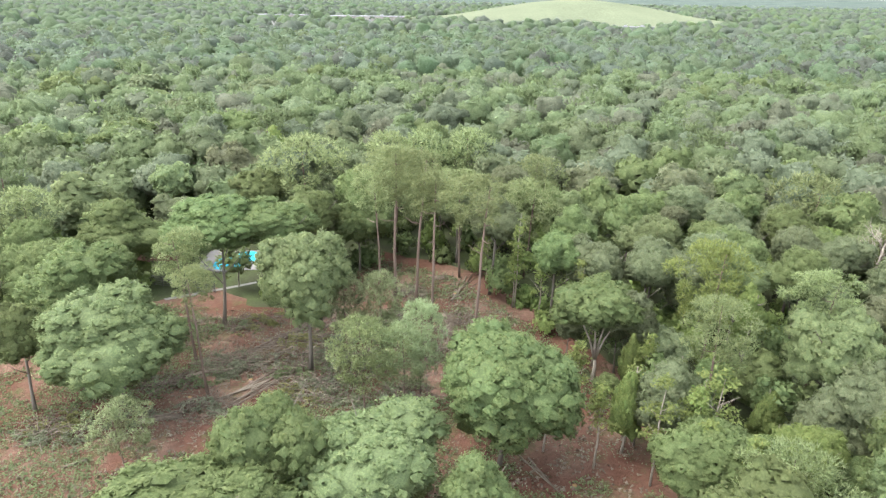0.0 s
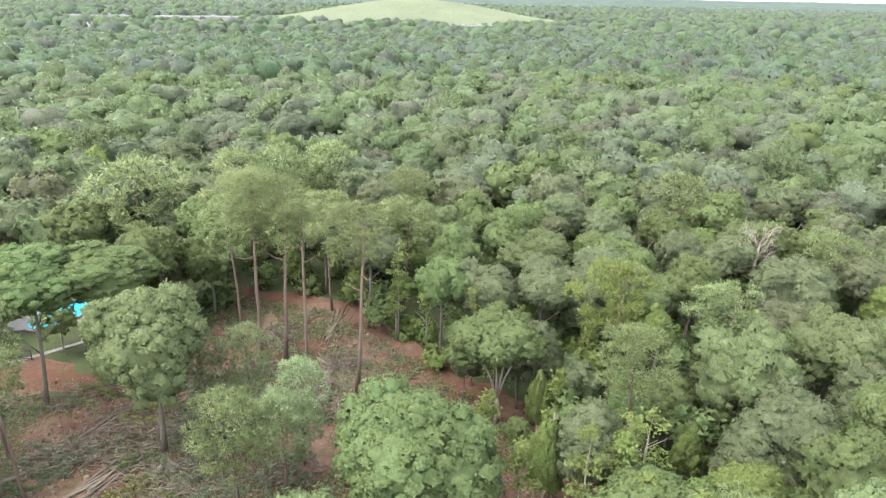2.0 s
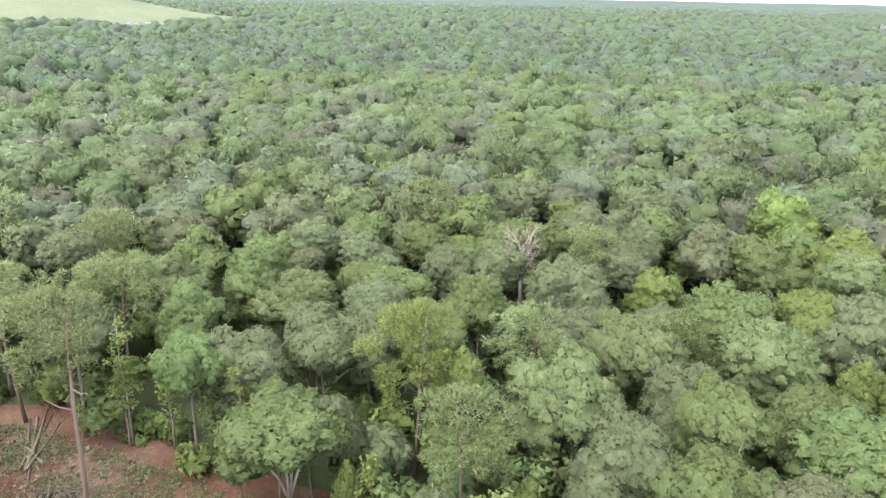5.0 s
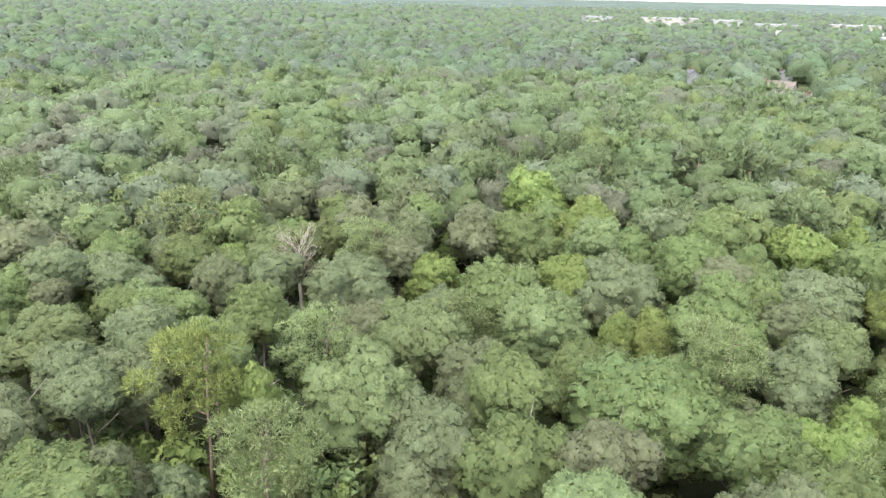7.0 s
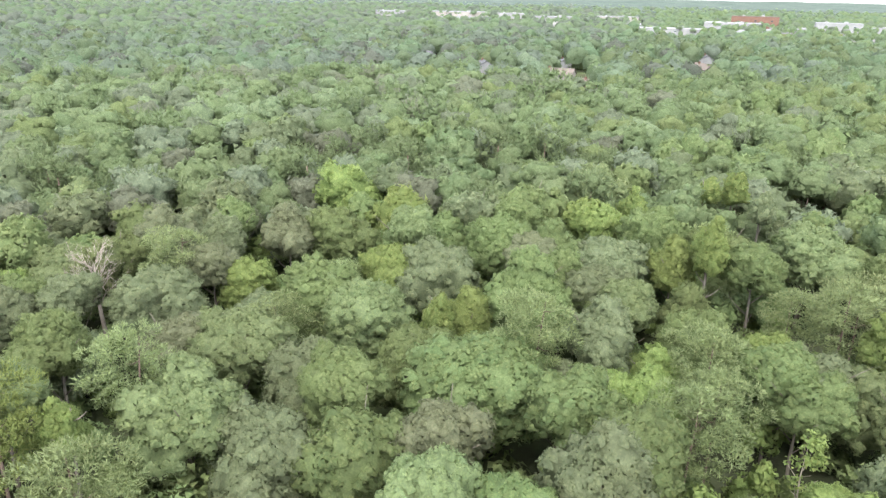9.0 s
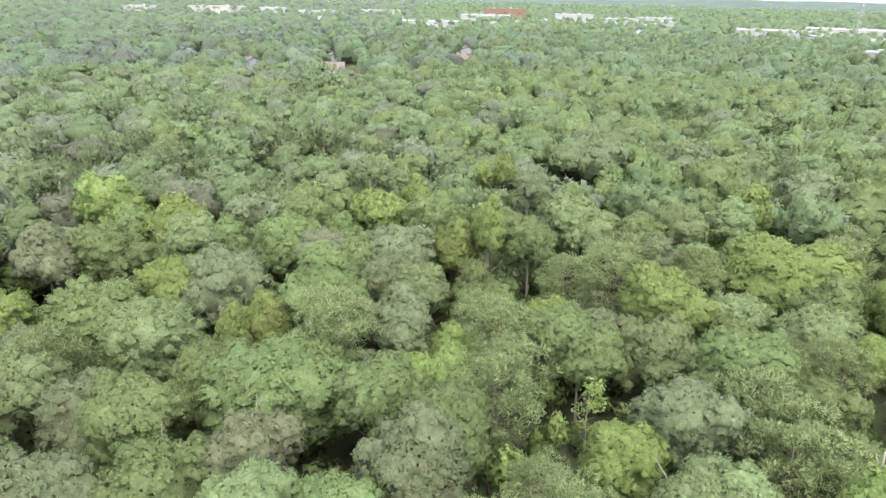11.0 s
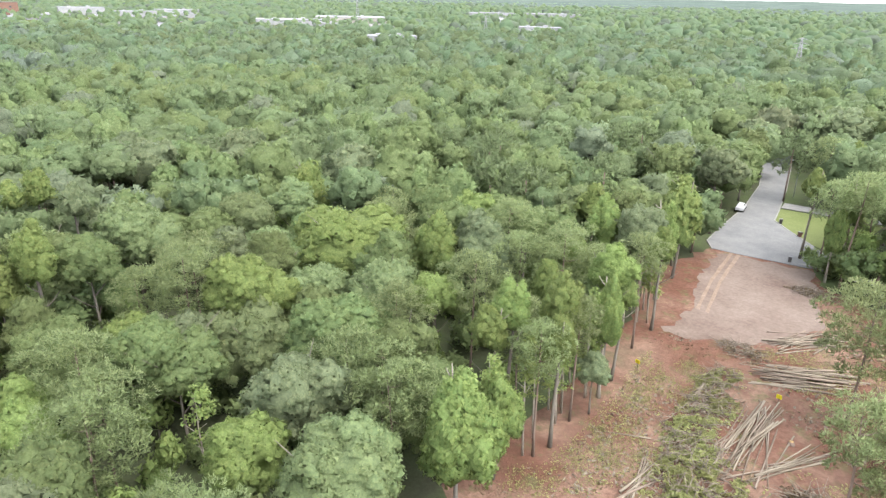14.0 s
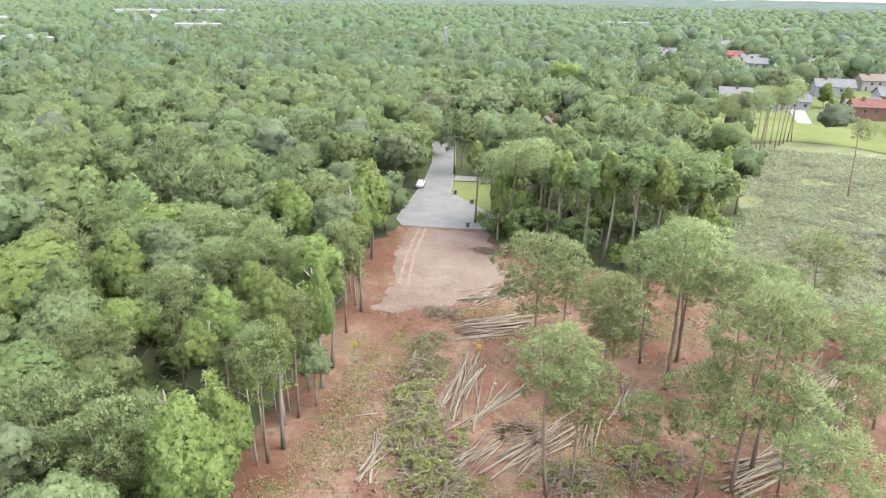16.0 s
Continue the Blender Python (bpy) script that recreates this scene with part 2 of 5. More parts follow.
def domes(rng, kind, count, spread=1.6, heart=0.62):
    """A crown's body: unequal domes about a middle, and the point and facing at which a way from the middle leaves them."""
    centre = np.array((0, 0, -0.98))
    lobe = ways(rng, count, spread)
    far = np.where(np.arange(count) % 3 == 0, rng.uniform(0.5, 0.68, count), rng.uniform(0.38, 0.58, count))
    wide = rng.uniform(0.26, 0.42, count) * (1.0 if kind == "oak" else 0.88)
    lobe = np.concatenate([[(0, 0, 0.0)], lobe * far[:, None] * (1, 1, 0.95)])
    wide = np.concatenate([[heart], wide])

    def place(q):
        along = q @ lobe.T
        root = along ** 2 - (lobe ** 2).sum(1) + wide ** 2
        reach = np.where(root > 0, along + np.sqrt(np.maximum(root, 0)), 0)
        pick = reach.argmax(1)
        p = q * reach.max(1)[:, None]
        face = unit((p - lobe[pick]) + p * 0.3)
        if kind != "oak":
            p = p * np.stack([0.8 - 0.34 * p[:, 2]] * 2 + [1.05 + 0 * p[:, 2]], 1)
        return p + centre, face, pick

    return place


def crown_arrays(kind, seed, ball, clumps, sprays, size, core):
    """A crown: boughs that end in rounded clumps, each clump a thick cover of leaf sprays over a leafy core."""
    rng = np.random.default_rng(seed)
    heap = Heap()
    if ball is not None:
        # seen from far off: one leafy mass of unequal domes with sprays on it
        place = domes(rng, kind, 19, 1.3, 0.72)
        v, f = ball
        p, face, pick = place(v)
        p = p + face * rng.normal(-0.02, 0.05, (len(p), 1))
        f = f[p[f][:, :, 2].mean(1) > (-1.35 if sprays else -1.1)]
        tone = rng.uniform(0.1, 0.4, 20)
        heap.add(p, f, tone[pick] + rng.uniform(0, 0.2, len(p)), unit(vertex_normals(p, f) + face * 0.2 + rng.normal(0, 0.25, p.shape)))
        if sprays:
            q = unit(rng.normal(0, 1, (sprays, 3)) + (0, 0, 0.35))
            p, face, pick = place(q)
            v, f = tufts(rng, p + face * rng.uniform(-0.02, 0.07, (sprays, 1)), face, size, loose=1.3)
            heap.add(v, f, np.repeat(tone[pick] + rng.uniform(0, 0.45, sprays), 3), np.repeat(unit(face + (0, 0, 0.2) + rng.normal(0, 0.4, face.shape)), 3, 0))
        return (*heap.get(), heap.normals())
    if kind == "pine":
        # needles in soft rounded pads round the upper stem, looser below
        u = (np.arange(clumps) + 0.5) / clumps
        turn = np.arange(clumps) * 2.39996 + rng.uniform(-0.5, 0.5, clumps)
        wide = 0.86 * np.minimum(1, (u * 2.4 + 0.04)) ** 0.6 * (1 - 0.35 * np.maximum(0, u - 0.4) / 0.6) * np.sqrt(rng.uniform(0.05, 1.1, clumps))
        c = np.stack([wide * np.cos(turn), wide * np.sin(turn), -0.14 - 1.42 * u ** 1.15 + 0.1 * wide + rng.normal(0, 0.04, clumps)], 1)
        s = rng.uniform(0.11, 0.26, clumps) * (1.1 - 0.35 * u)
        out = unit(np.stack([np.cos(turn) * wide, np.sin(turn) * wide, 0 * u + 0.55], 1))
        flat = np.array((1, 1, 0.62))
    else:
        place = domes(rng, kind, 14 if kind == "oak" else 17)
        q = ways(rng, int(clumps * 1.25), 1.1)
        q = q[q[:, 2] > (-0.55 if clumps > 30 or clumps < 20 else -0.25)]
        p, out, pick = place(q)
        out = unit(out + (0, 0, 0.35))
        s = rng.uniform(0.65, 1.35, len(p)) * 1.6 / math.sqrt(clumps)
        c = p - out * s[:, None] * rng.uniform(0.45, 0.95, (len(p), 1))
        flat = np.array((1, 1, 0.85))
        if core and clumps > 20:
            # leafy twigs deeper in close the gaps between the clumps, tinted dark as shade
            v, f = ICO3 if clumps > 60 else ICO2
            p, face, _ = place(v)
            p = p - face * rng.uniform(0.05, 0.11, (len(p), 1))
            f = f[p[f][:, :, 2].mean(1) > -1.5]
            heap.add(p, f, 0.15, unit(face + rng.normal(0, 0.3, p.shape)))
    n = len(c)
    tone = rng.uniform(0, 0.35, n)
    k = np.repeat(np.arange(n), sprays)
    m = len(k)
    way = unit(rng.normal(0, 1, (m, 3)) + out[k] * 0.75)
    # small knots on the clump, so that its outline is uneven
    lump_k = rng.uniform(-4, 4, (n, 3))
    knot = 1 + 0.16 * np.sin((way * lump_k[k]).sum(1) * 1.6 + k)
    at = c[k] + way * flat * (s[k] * knot * rng.uniform(0.72, 1.08, m))[:, None]
    soft = unit((way * 0.8 + (0, 0, 0.35) if kind == "pine" else way * 0.55 + out[k] * 0.6) + rng.normal(0, 0.17, (m, 3)))
    tint = np.clip(tone[k] + rng.uniform(0.1, 0.55, m), 0, 1)
    if kind == "pine":
        aim = unit(way + rng.normal(0, 0.55, (m, 3)) + (0, 0, 0.3))
        side = unit(np.cross(aim, rng.normal(0, 1, (m, 3)))) * size * 0.22
        long = rng.uniform(0.7, 1.4, (m, 1)) * size * 1.5
        v, f = np.stack([at + side, at - side, at + aim * long], 1).reshape(-1, 3), np.arange(3 * m).reshape(-1, 3)
    else:
        v, f = tufts(rng, at, way, size, loose=1.0)
    heap.add(v, f, np.repeat(tint, 3), np.repeat(soft, 3, 0))
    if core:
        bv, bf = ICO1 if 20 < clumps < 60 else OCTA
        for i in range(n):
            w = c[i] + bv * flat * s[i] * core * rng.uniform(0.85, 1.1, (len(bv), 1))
            # core tint below the sprays', shade inside the clump put into colour
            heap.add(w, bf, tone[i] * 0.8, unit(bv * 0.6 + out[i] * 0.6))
    return (*heap.get(), heap.normals())


def trunk_arrays(kind, seed, high=1.0, limbs=5):
    """A trunk 1 high with limbs reaching into the crown; radius in the same unit."""
    rng = np.random.default_rng(seed)
    heap = Heap()
    lean = rng.normal(0, 0.018, 2)
    thick = {"pine": 0.0088, "tulip": 0.012, "oak": 0.0125}[kind]
    top = {"pine": 0.95, "tulip": 0.93, "oak": 0.72}[kind]
    zs = np.linspace(0, top, 6)
    pts = np.stack([lean[0] * zs * 2 + 0.004 * np.sin(zs * 9 + seed), lean[1] * zs * 2 + 0.004 * np.cos(zs * 7 + seed), zs], 1)
    tube(heap, pts, thick * np.array([1.45, 1.0, 0.9, 0.75, 0.55, 0.25]), 7)
    start = {"pine": 0.55, "tulip": 0.4, "oak": 0.3}[kind]
    for i in range(limbs):
        u = start + (top - start) * (i + 0.3) / limbs
        p = np.array([np.interp(u, zs, pts[:, k]) for k in range(3)])
        turn = i * 2.4 + rng.uniform(0, 1)
        long = rng.uniform(0.12, 0.2) * (1.25 - u if kind != "oak" else 1.2)
        rise = {"pine": 0.15, "tulip": 0.7, "oak": 0.95}[kind]
        d = np.array([math.cos(turn), math.sin(turn), rise])
        tube(heap, [p, p + d * long * 0.5 + (0, 0, -0.01), p + d * long], np.array([0.42, 0.28, 0.1]) * thick, 5)
    return heap.get()


# ---- the stock of tree shapes: crown meshes (radius 1, depth 1) and trunks (height 1), finer for near trees ----
STOCK = {}


def stock(kind, level, i):
    key = (kind, level, i)
    if key not in STOCK:
        seed = 100 * i + {"oak": 1, "tulip": 2, "pine": 3}[kind]
        fine = {"near": (None, 150, 56, 0.031, 0.84), "grand": (None, 220, 60, 0.024, 0.84), "mid": (None, 60, 36, 0.068, 0.82), "crowd": (None, 32, 20, 0.1, 0.84),
                "shrub": (None, 12, 30, 0.13, 0.5), "soft": (None, 26, 9, 0.12, 0.92), "far": (ICO2, 0, 84, 0.12, 0), "farthest": (ICO2, 0, 0, 0, 0)}[level]
        if kind == "pine" and fine[0] is None:
            fine = {"near": (None, 64, 116, 0.048, 0), "crowd": (None, 34, 30, 0.11, 0.5), "soft": (None, 22, 14, 0.14, 0.8), "shrub": (None, 9, 26, 0.13, 0.8)}.get(level, (None, 60, 44, 0.08, 0))
        STOCK[key] = crown_arrays(kind, seed, *fine)
    return STOCK[key]


MESHES = {}
# kind of tree: shape, leaf, bark, crown depth as a share of its radius, words
KINDS = {
    "oak_fresh": ("oak", "oak_fresh", BARK, 1.02, "oak_tree", "broad oak with a rounded fresh green crown in the wood"),
    "oak_grey": ("oak", "oak_grey", BARK, 1.0, "oak_tree", "oak with a domed grey-green crown in the wood"),
    "oak_olive": ("oak", "oak_olive", BARK, 1.0, "oak_tree", "oak with a rounded olive green crown in the wood"),
    "oak_pale": ("oak", "oak_pale", BARK, 0.96, "oak_tree", "oak with a broad pale green crown"),
    "oak_flat": ("oak", "oak_fresh", BARK, 0.62, "oak_tree", "oak with a wide shallow crown beside the pool garden"),
    "oak_brown": ("oak", "oak_brown", BARK, 0.96, "oak_tree", "oak with a dull brownish green crown"),
    "maple": ("oak", "maple", BARK, 1.05, "maple_tree", "maple with a bright yellow-green crown"),
    "tulip": ("tulip", "tulip", BARK, 1.25, "tulip_tree", "tall tulip tree with a pointed bright green crown"),
    "tall_tulip": ("tulip", "tulip", PALE_BARK, 2.3, "tulip_tree", "slim tall tulip tree leafy far down its pale stem"),
    "tulip_dark": ("tulip", "oak_grey", BARK, 1.3, "tulip_tree", "slim tulip tree with a dark green crown"),
    "pine": ("pine", "pine", PINE_BARK, 0.95, "pine_tree", "tall pine with a bare reddish trunk and layered crown"),
    "pine_yellow": ("pine", "pine_yellow", PINE_BARK, 1.3, "pine_tree", "pine with a yellowish green layered crown"),
    "young_pine": ("pine", "young_pine", PINE_BARK, 1.5, "young_pine", "young pine with soft pale green needles"),
}
COUNT = {}
PLACED = []


def plant(kind, x, y, h, r, level=None):
    """One tree: an empty at its foot, a trunk and a crown."""
    if kind in SPECIAL:
        PLACED.append((x, y, r))
        return SPECIAL[kind](x, y, h, r)
    shape, leaf, bark, deep, name, words = KINDS[kind]
    if level is None:
        near = math.hypot(x - 5, y - 25)
        level = "near" if near < 95 else "mid"
        if shape != "pine" and near < 75 and r > 6.2:
            level = "grand"
    i = COUNT[kind] = COUNT.get(kind, 0) + 1
    i %= 5
    PLACED.append((x, y, r))
    root = new(name)
    root.empty_display_size = 1.0
    for piece in ("trunk", "crown"):
        key = (piece, shape, leaf if piece == "crown" else bark.name, level, i)
        if key not in MESHES:
            if piece == "crown":
                v, f, t, m = stock(shape, level, i)
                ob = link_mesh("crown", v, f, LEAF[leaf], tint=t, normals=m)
            else:
                v, f, t = trunk_arrays(shape, i * 7 + 1)
                ob = link_mesh("trunk", v, f, bark)
            MESHES[key] = ob.data
        else:
            ob = new(piece, MESHES[key])
        ob.parent = root
        if piece == "crown":
            r *= 1.22 if shape == "pine" else 1.0
            odd = 1 + 0.1 * math.sin(x * 5.1 + y * 3.7)
            ob.location, ob.scale = (0, 0, h), (r * odd, r / odd, min(r * deep, h * (0.5 if shape == "tulip" else 0.44)))
        else:
            ob.scale = (h, h, h)
    root.location, root.rotation_euler = (x, y, 0), (0, 0, (x * 12.9 + y * 7.3) % 6.283)
    return tagged(root, words, "tree", "trees of the wood")


def leafless(x, y, h, r):
    """A dead, bare, silvery tree."""
    rng = np.random.default_rng(5)
    root = new("dead_tree")
    root.location = (x, y, 0)
    heap = Heap()
    tube(heap, [(0, 0, 0), (0.1, 0, h * 0.3), (0, 0.15, h * 0.6), (0.2, 0, h * 0.85)], (0.34, 0.27, 0.2, 0.1), 7)
    link_mesh("trunk", *heap.get()[:2], PALE_BARK, root)
    for i in range(16):
        heap = Heap()
        p = np.array((0.05, 0.08, h * (0.5 + 0.022 * i)))
        turn = i * 2.4
        d = np.array((math.cos(turn), math.sin(turn), 1.25))
        long = rng.uniform(2.0, 3.6) * (1.1 - i * 0.03)
        q = p + d * long * 0.5
        e = p + d * long + rng.normal(0, 0.3, 3)
        tube(heap, [p, q, e], (0.07, 0.045, 0.02), 5)
        for k in range(9):
            s = p + (e - p) * (0.35 + 0.07 * k)
            w = s + unit(d + rng.normal(0, 0.8, 3)) * rng.uniform(0.8, 1.7)
            tube(heap, [s, w], (0.028, 0.016), 4)
            for _ in range(2):
                tube(heap, [w, w + unit(w - s + rng.normal(0, 0.6, 3)) * rng.uniform(0.4, 0.9)], (0.025, 0.014), 3)
        link_mesh("branch", *heap.get()[:2], PALE_BARK, root)
    return tagged(root, "dead leafless tree with bare silvery branches among green crowns", "tree")


def forked(x, y, h, r):
    """An oak at the wood's edge whose pale stem forks low down."""
    root = new("oak_tree")
    root.location = (x, y, 0)
    heap = Heap()
    tube(heap, [(0, 0, 0), (0.1, 0, h * 0.14), (0, 0.1, h * 0.22)], (0.3, 0.22, 0.19), 8)
    link_mesh("trunk", *heap.get()[:2], PALE_BARK, root)
    for a, b in ((-2.6, 0.4), (-0.7, -0.8), (1.3, 0.5), (2.6, -0.2)):
        heap = Heap()
        tube(heap, [(0, 0.05, h * 0.2), (a * 0.3, b * 0.3, h * 0.38), (a * 0.75, b * 0.8, h * 0.55), (a * 1.4, b * 1.6, h * 0.74)], (0.15, 0.12, 0.09, 0.05), 6)
        link_mesh("limb", *heap.get()[:2], PALE_BARK, root)
    v, f, t, m = stock("oak", "near", 3)
    ob = link_mesh("crown", v, f, LEAF["oak_fresh"], root, tint=t, normals=m)
    ob.location, ob.scale = (0, 0, h), (r, r, h * 0.29)
    return tagged(root, "forked oak with pale bare limbs under a green crown", "tree", "trees of the wood")


def slender(x, y, h, r):
    """A thin sapling with a pale stem and a loose, thin crown."""
    rng = np.random.default_rng(int(abs(x * 31 + y * 17)))
    root = new("sapling")
    root.location = (x, y, 0)
    heap = Heap()
    pts = [(0, 0, 0), (0.15, 0.1, h * 0.35), (0.1, 0.3, h * 0.65), (0.3, 0.2, h * 0.93)]
    tube(heap, pts, (0.13, 0.1, 0.07, 0.02), 6)
    link_mesh("trunk", *heap.get()[:2], PALE_BARK, root)
    for i in range(6):
        heap = Heap()
        u = 0.4 + 0.06 * i
        d = np.array((math.cos(i * 2.4), math.sin(i * 2.4), 0.9))
        p = np.array((0.12, 0.2, h * u))
        tube(heap, [p, p + d * r * 0.55], (0.05, 0.015), 4)
        link_mesh("limb", *heap.get()[:2], PALE_BARK, root)
    heap = Heap()
    for i in range(16):
        u = rng.uniform(0.4, 1.0)
        wide = r * (1.15 - u) * 1.3
        c = np.array((rng.normal(0, 0.45) * wide, rng.normal(0, 0.45) * wide, h * u))
        d = unit(rng.normal(0, 1, (40, 3)) + (0, 0, 0.5))
        at = c + d * rng.uniform(0.3, 0.95, (40, 1)) * (1, 1, 0.55)
        heap.add(*tufts(rng, at, d * 0.4 + (0, 0, 0.7), 0.2), np.repeat(rng.uniform(0.2, 1, 40), 3))
    v, f, t = heap.get()
    link_mesh("crown", v, f, LEAF["tulip"], root, tint=t)
    return tagged(root, "slender sapling with a pale stem and thin leaves", "tree", "saplings at the wood's edge")


SPECIAL = {"dead_tree": leafless, "forked_oak": forked, "sapling": slender}

# ---- ground ----
def outline(corners, seed, wobble=1.2, step=2.0):
    """A polygon with an uneven edge."""
    rng = np.random.default_rng(seed)
    pts = []
    n = len(corners)
    for i in range(n):
        a, b = np.array(corners[i], float), np.array(corners[(i + 1) % n], float)
        k = max(1, int(np.linalg.norm(b - a) / step))
        for j in range(k):
            pts.append(a + (b - a) * j / k + rng.normal(0, wobble * 0.5, 2))
    return pts


def sheet(name, pts, z, mat, thick=0.0):
    bm = bmesh.new()
    face = bm.faces.new([bm.verts.new((p[0], p[1], z)) for p in pts])
    bm.normal_update()
    if face.normal.z < 0:
        face.normal_flip()
    bmesh.ops.triangulate(bm, faces=bm.faces[:])
    if thick:
        r = bmesh.ops.extrude_face_region(bm, geom=bm.faces[:])
        bmesh.ops.translate(bm, vec=(0, 0, thick), verts=[v for v in r["geom"] if isinstance(v, bmesh.types.BMVert)])
    me = bpy.data.meshes.new(name)
    bm.to_mesh(me)
    bm.free()
    me.materials.append(mat)
    return new(name, me)


def inside(x, y, poly):
    hit, j = False, len(poly) - 1
    for i in range(len(poly)):
        (xi, yi), (xj, yj) = poly[i], poly[j]
        if (yi > y) != (yj > y) and x < (xj - xi) * (y - yi) / (yj - yi) + xi:
            hit = not hit
        j = i
    return hit


CLEARING = [(35.6, -10), (34.2, -15), (37, -26), (39, -36), (43.6, -51), (51.8, -68), (56, -88), (40, -92), (36, -85), (21, -79), (5, -81), (-8, -100), (-8, -125), (-5, -180),
            (-100, -180), (-90, -60), (-75, 40), (-58, 70), (-45, 92), (-36, 98), (-26, 90), (-16, 100), (-10, 116), (3, 106), (12, 88), (16, 80), (21, 69), (22, 56), (20, 40), (26, 15)]
bm = bmesh.new()
bmesh.ops.create_grid(bm, x_segments=60, y_segments=60, size=4900)
me = bpy.data.meshes.new("ground")
bm.to_mesh(me)
bm.free()
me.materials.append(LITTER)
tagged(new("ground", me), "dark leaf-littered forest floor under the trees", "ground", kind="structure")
CLAY_EDGE = [(x + 5 if x > 30 and y > -70 else x + 5 if x > 0 and y > 30 else x, y) for x, y in CLEARING]
tagged(sheet("clearing", outline(CLAY_EDGE, 1), 0.02, CLAY), "cleared ground of bare red clay with weeds", "ground", kind="structure")

# ---- trees placed one by one ----
plant('oak_pale', -35.9, 65.6, 15.2, 9.3)
plant('oak_olive', -45.3, 64.3, 14.0, 4.6)
plant('oak_fresh', -45.7, 78.2, 16.0, 8.9)
plant('young_pine', -30.6, 54.1, 8.0, 3.1)
plant('oak_olive', -17.4, 38.8, 13.0, 9.5)
plant('oak_fresh', -14.3, 48.1, 14.0, 6.4)
plant('oak_pale', -5.9, 47.2, 13.0, 8.4)
plant('oak_fresh', 6.0, 56.1, 17.0, 9.1)
plant('oak_fresh', 3.0, 42.4, 12.0, 3.9)
plant('young_pine', -12.3, 77.8, 12.0, 2.7)
plant('young_pine', -7.7, 77.0, 12.0, 3.0)
plant('pine', -8.4, 64.0, 12.0, 4.0)
plant('young_pine', -4.1, 65.7, 11.0, 3.0)
plant('young_pine', -2.4, 68.8, 12.0, 3.1)
plant('oak_pale', -16.4, 74.0, 20.4, 7.6)
plant('oak_flat', -30.6, 85.4, 19.6, 7.6)
plant('oak_flat', -22.6, 88.4, 18.6, 6.6)
plant('pine', -31.2, 75.7, 17.8, 3.6)
plant('pine', -27.4, 68.3, 16.1, 2.3)
plant('oak_olive', -53.8, 84.2, 15.0, 6.6)
plant('oak_olive', -49.6, 97.6, 15.0, 8.2)
plant('oak_grey', -65.7, 101.9, 15.0, 6.3)
plant('oak_pale', -63.2, 112.6, 15.0, 8.9)
plant('oak_fresh', -75.0, 157.5, 17.0, 9.5)
plant('oak_brown', -43.1, 136.0, 16.0, 6.7)
plant('oak_grey', -43.5, 106.5, 14.0, 5.0)
plant('oak_pale', -48.9, 118.3, 16.0, 4.4)
plant('oak_olive', -93.6, 154.4, 16.0, 9.5)
plant('oak_olive', -130.2, 232.1, 17.0, 9.5)
plant('oak_grey', -77.0, 196.2, 17.0, 9.5)
plant('oak_olive', -53.9, 177.4, 17.0, 9.4)
plant('tulip', -40.0, 155.9, 16.0, 4.1)
plant('oak_olive', -34.1, 119.1, 16.0, 5.9)
plant('pine', -26.5, 125.1, 19.0, 7.7)
plant('oak_grey', -24.2, 154.8, 17.0, 8.7)
plant('pine', -8.5, 115.5, 19.0, 7.5)
plant('oak_grey', -64.4, 241.0, 17.0, 9.5)
plant('oak_grey', -106.9, 244.1, 17.0, 9.5)
plant('pine', 4.1, 80.8, 23.6, 3.7)
plant('pine', -1.5, 85.8, 22.8, 3.1)
plant('pine', -4.1, 90.2, 24.4, 3.9)
plant('pine', -7.0, 91.1, 24.9, 3.9)
plant('pine', -9.7, 97.5, 20.3, 3.7)
plant('pine', 2.8, 104.1, 18.6, 4.0)
plant('pine', -4.0, 137.9, 18.0, 6.0)
plant('pine', -11.4, 135.7, 18.0, 5.4)
plant('pine', 5.0, 140.1, 18.0, 5.6)
plant('forked_oak', 18.6, 72.3, 14.8, 6.4)
plant('oak_grey', 20.4, 83.0, 16.0, 5.2)
plant('oak_grey', 26.5, 79.6, 16.0, 3.9)
plant('oak_olive', 19.4, 98.0, 15.0, 5.0)
plant('oak_fresh', 28.9, 101.5, 16.0, 4.6)
plant('oak_pale', 30.3, 92.0, 16.0, 5.2)
plant('sapling', 10.9, 92.9, 16.1, 1.9)
plant('pine_yellow', 30.6, 70.9, 19.0, 4.0)
plant('tulip', 33.4, 66.8, 16.0, 2.6)
plant('oak_pale', 40.3, 61.3, 16.0, 5.8)
plant('pine', 27.5, 59.9, 17.0, 3.7)
plant('oak_grey', 22.4, 57.4, 12.0, 4.9)
plant('oak_grey', 58.5, 77.7, 16.0, 5.7)
plant('oak_brown', 51.9, 70.6, 14.0, 4.7)
plant('maple', 67.9, 71.7, 14.0, 4.6)
plant('oak_grey', 50.4, 54.9, 14.0, 5.3)
plant('maple', 47.3, 55.5, 10.0, 4.4)
plant('oak_fresh', 41.1, 46.5, 15.0, 6.0)
plant('oak_olive', 67.0, 60.7, 16.0, 7.2)
plant('dead_tree', 59.6, 86.4, 16.0, 2.4)
plant('oak_olive', 45.0, 79.0, 16.0, 4.4)
plant('oak_olive', 40.3, 87.5, 16.0, 4.6)
plant('oak_grey', 54.0, 84.9, 16.0, 3.7)
plant('oak_olive', 37.7, 91.2, 16.0, 3.9)
plant('oak_grey', 49.9, 90.3, 16.0, 5.0)
plant('oak_brown', 35.9, 100.6, 15.0, 2.7)
plant('pine', 13.4, 104.0, 17.0, 5.2)
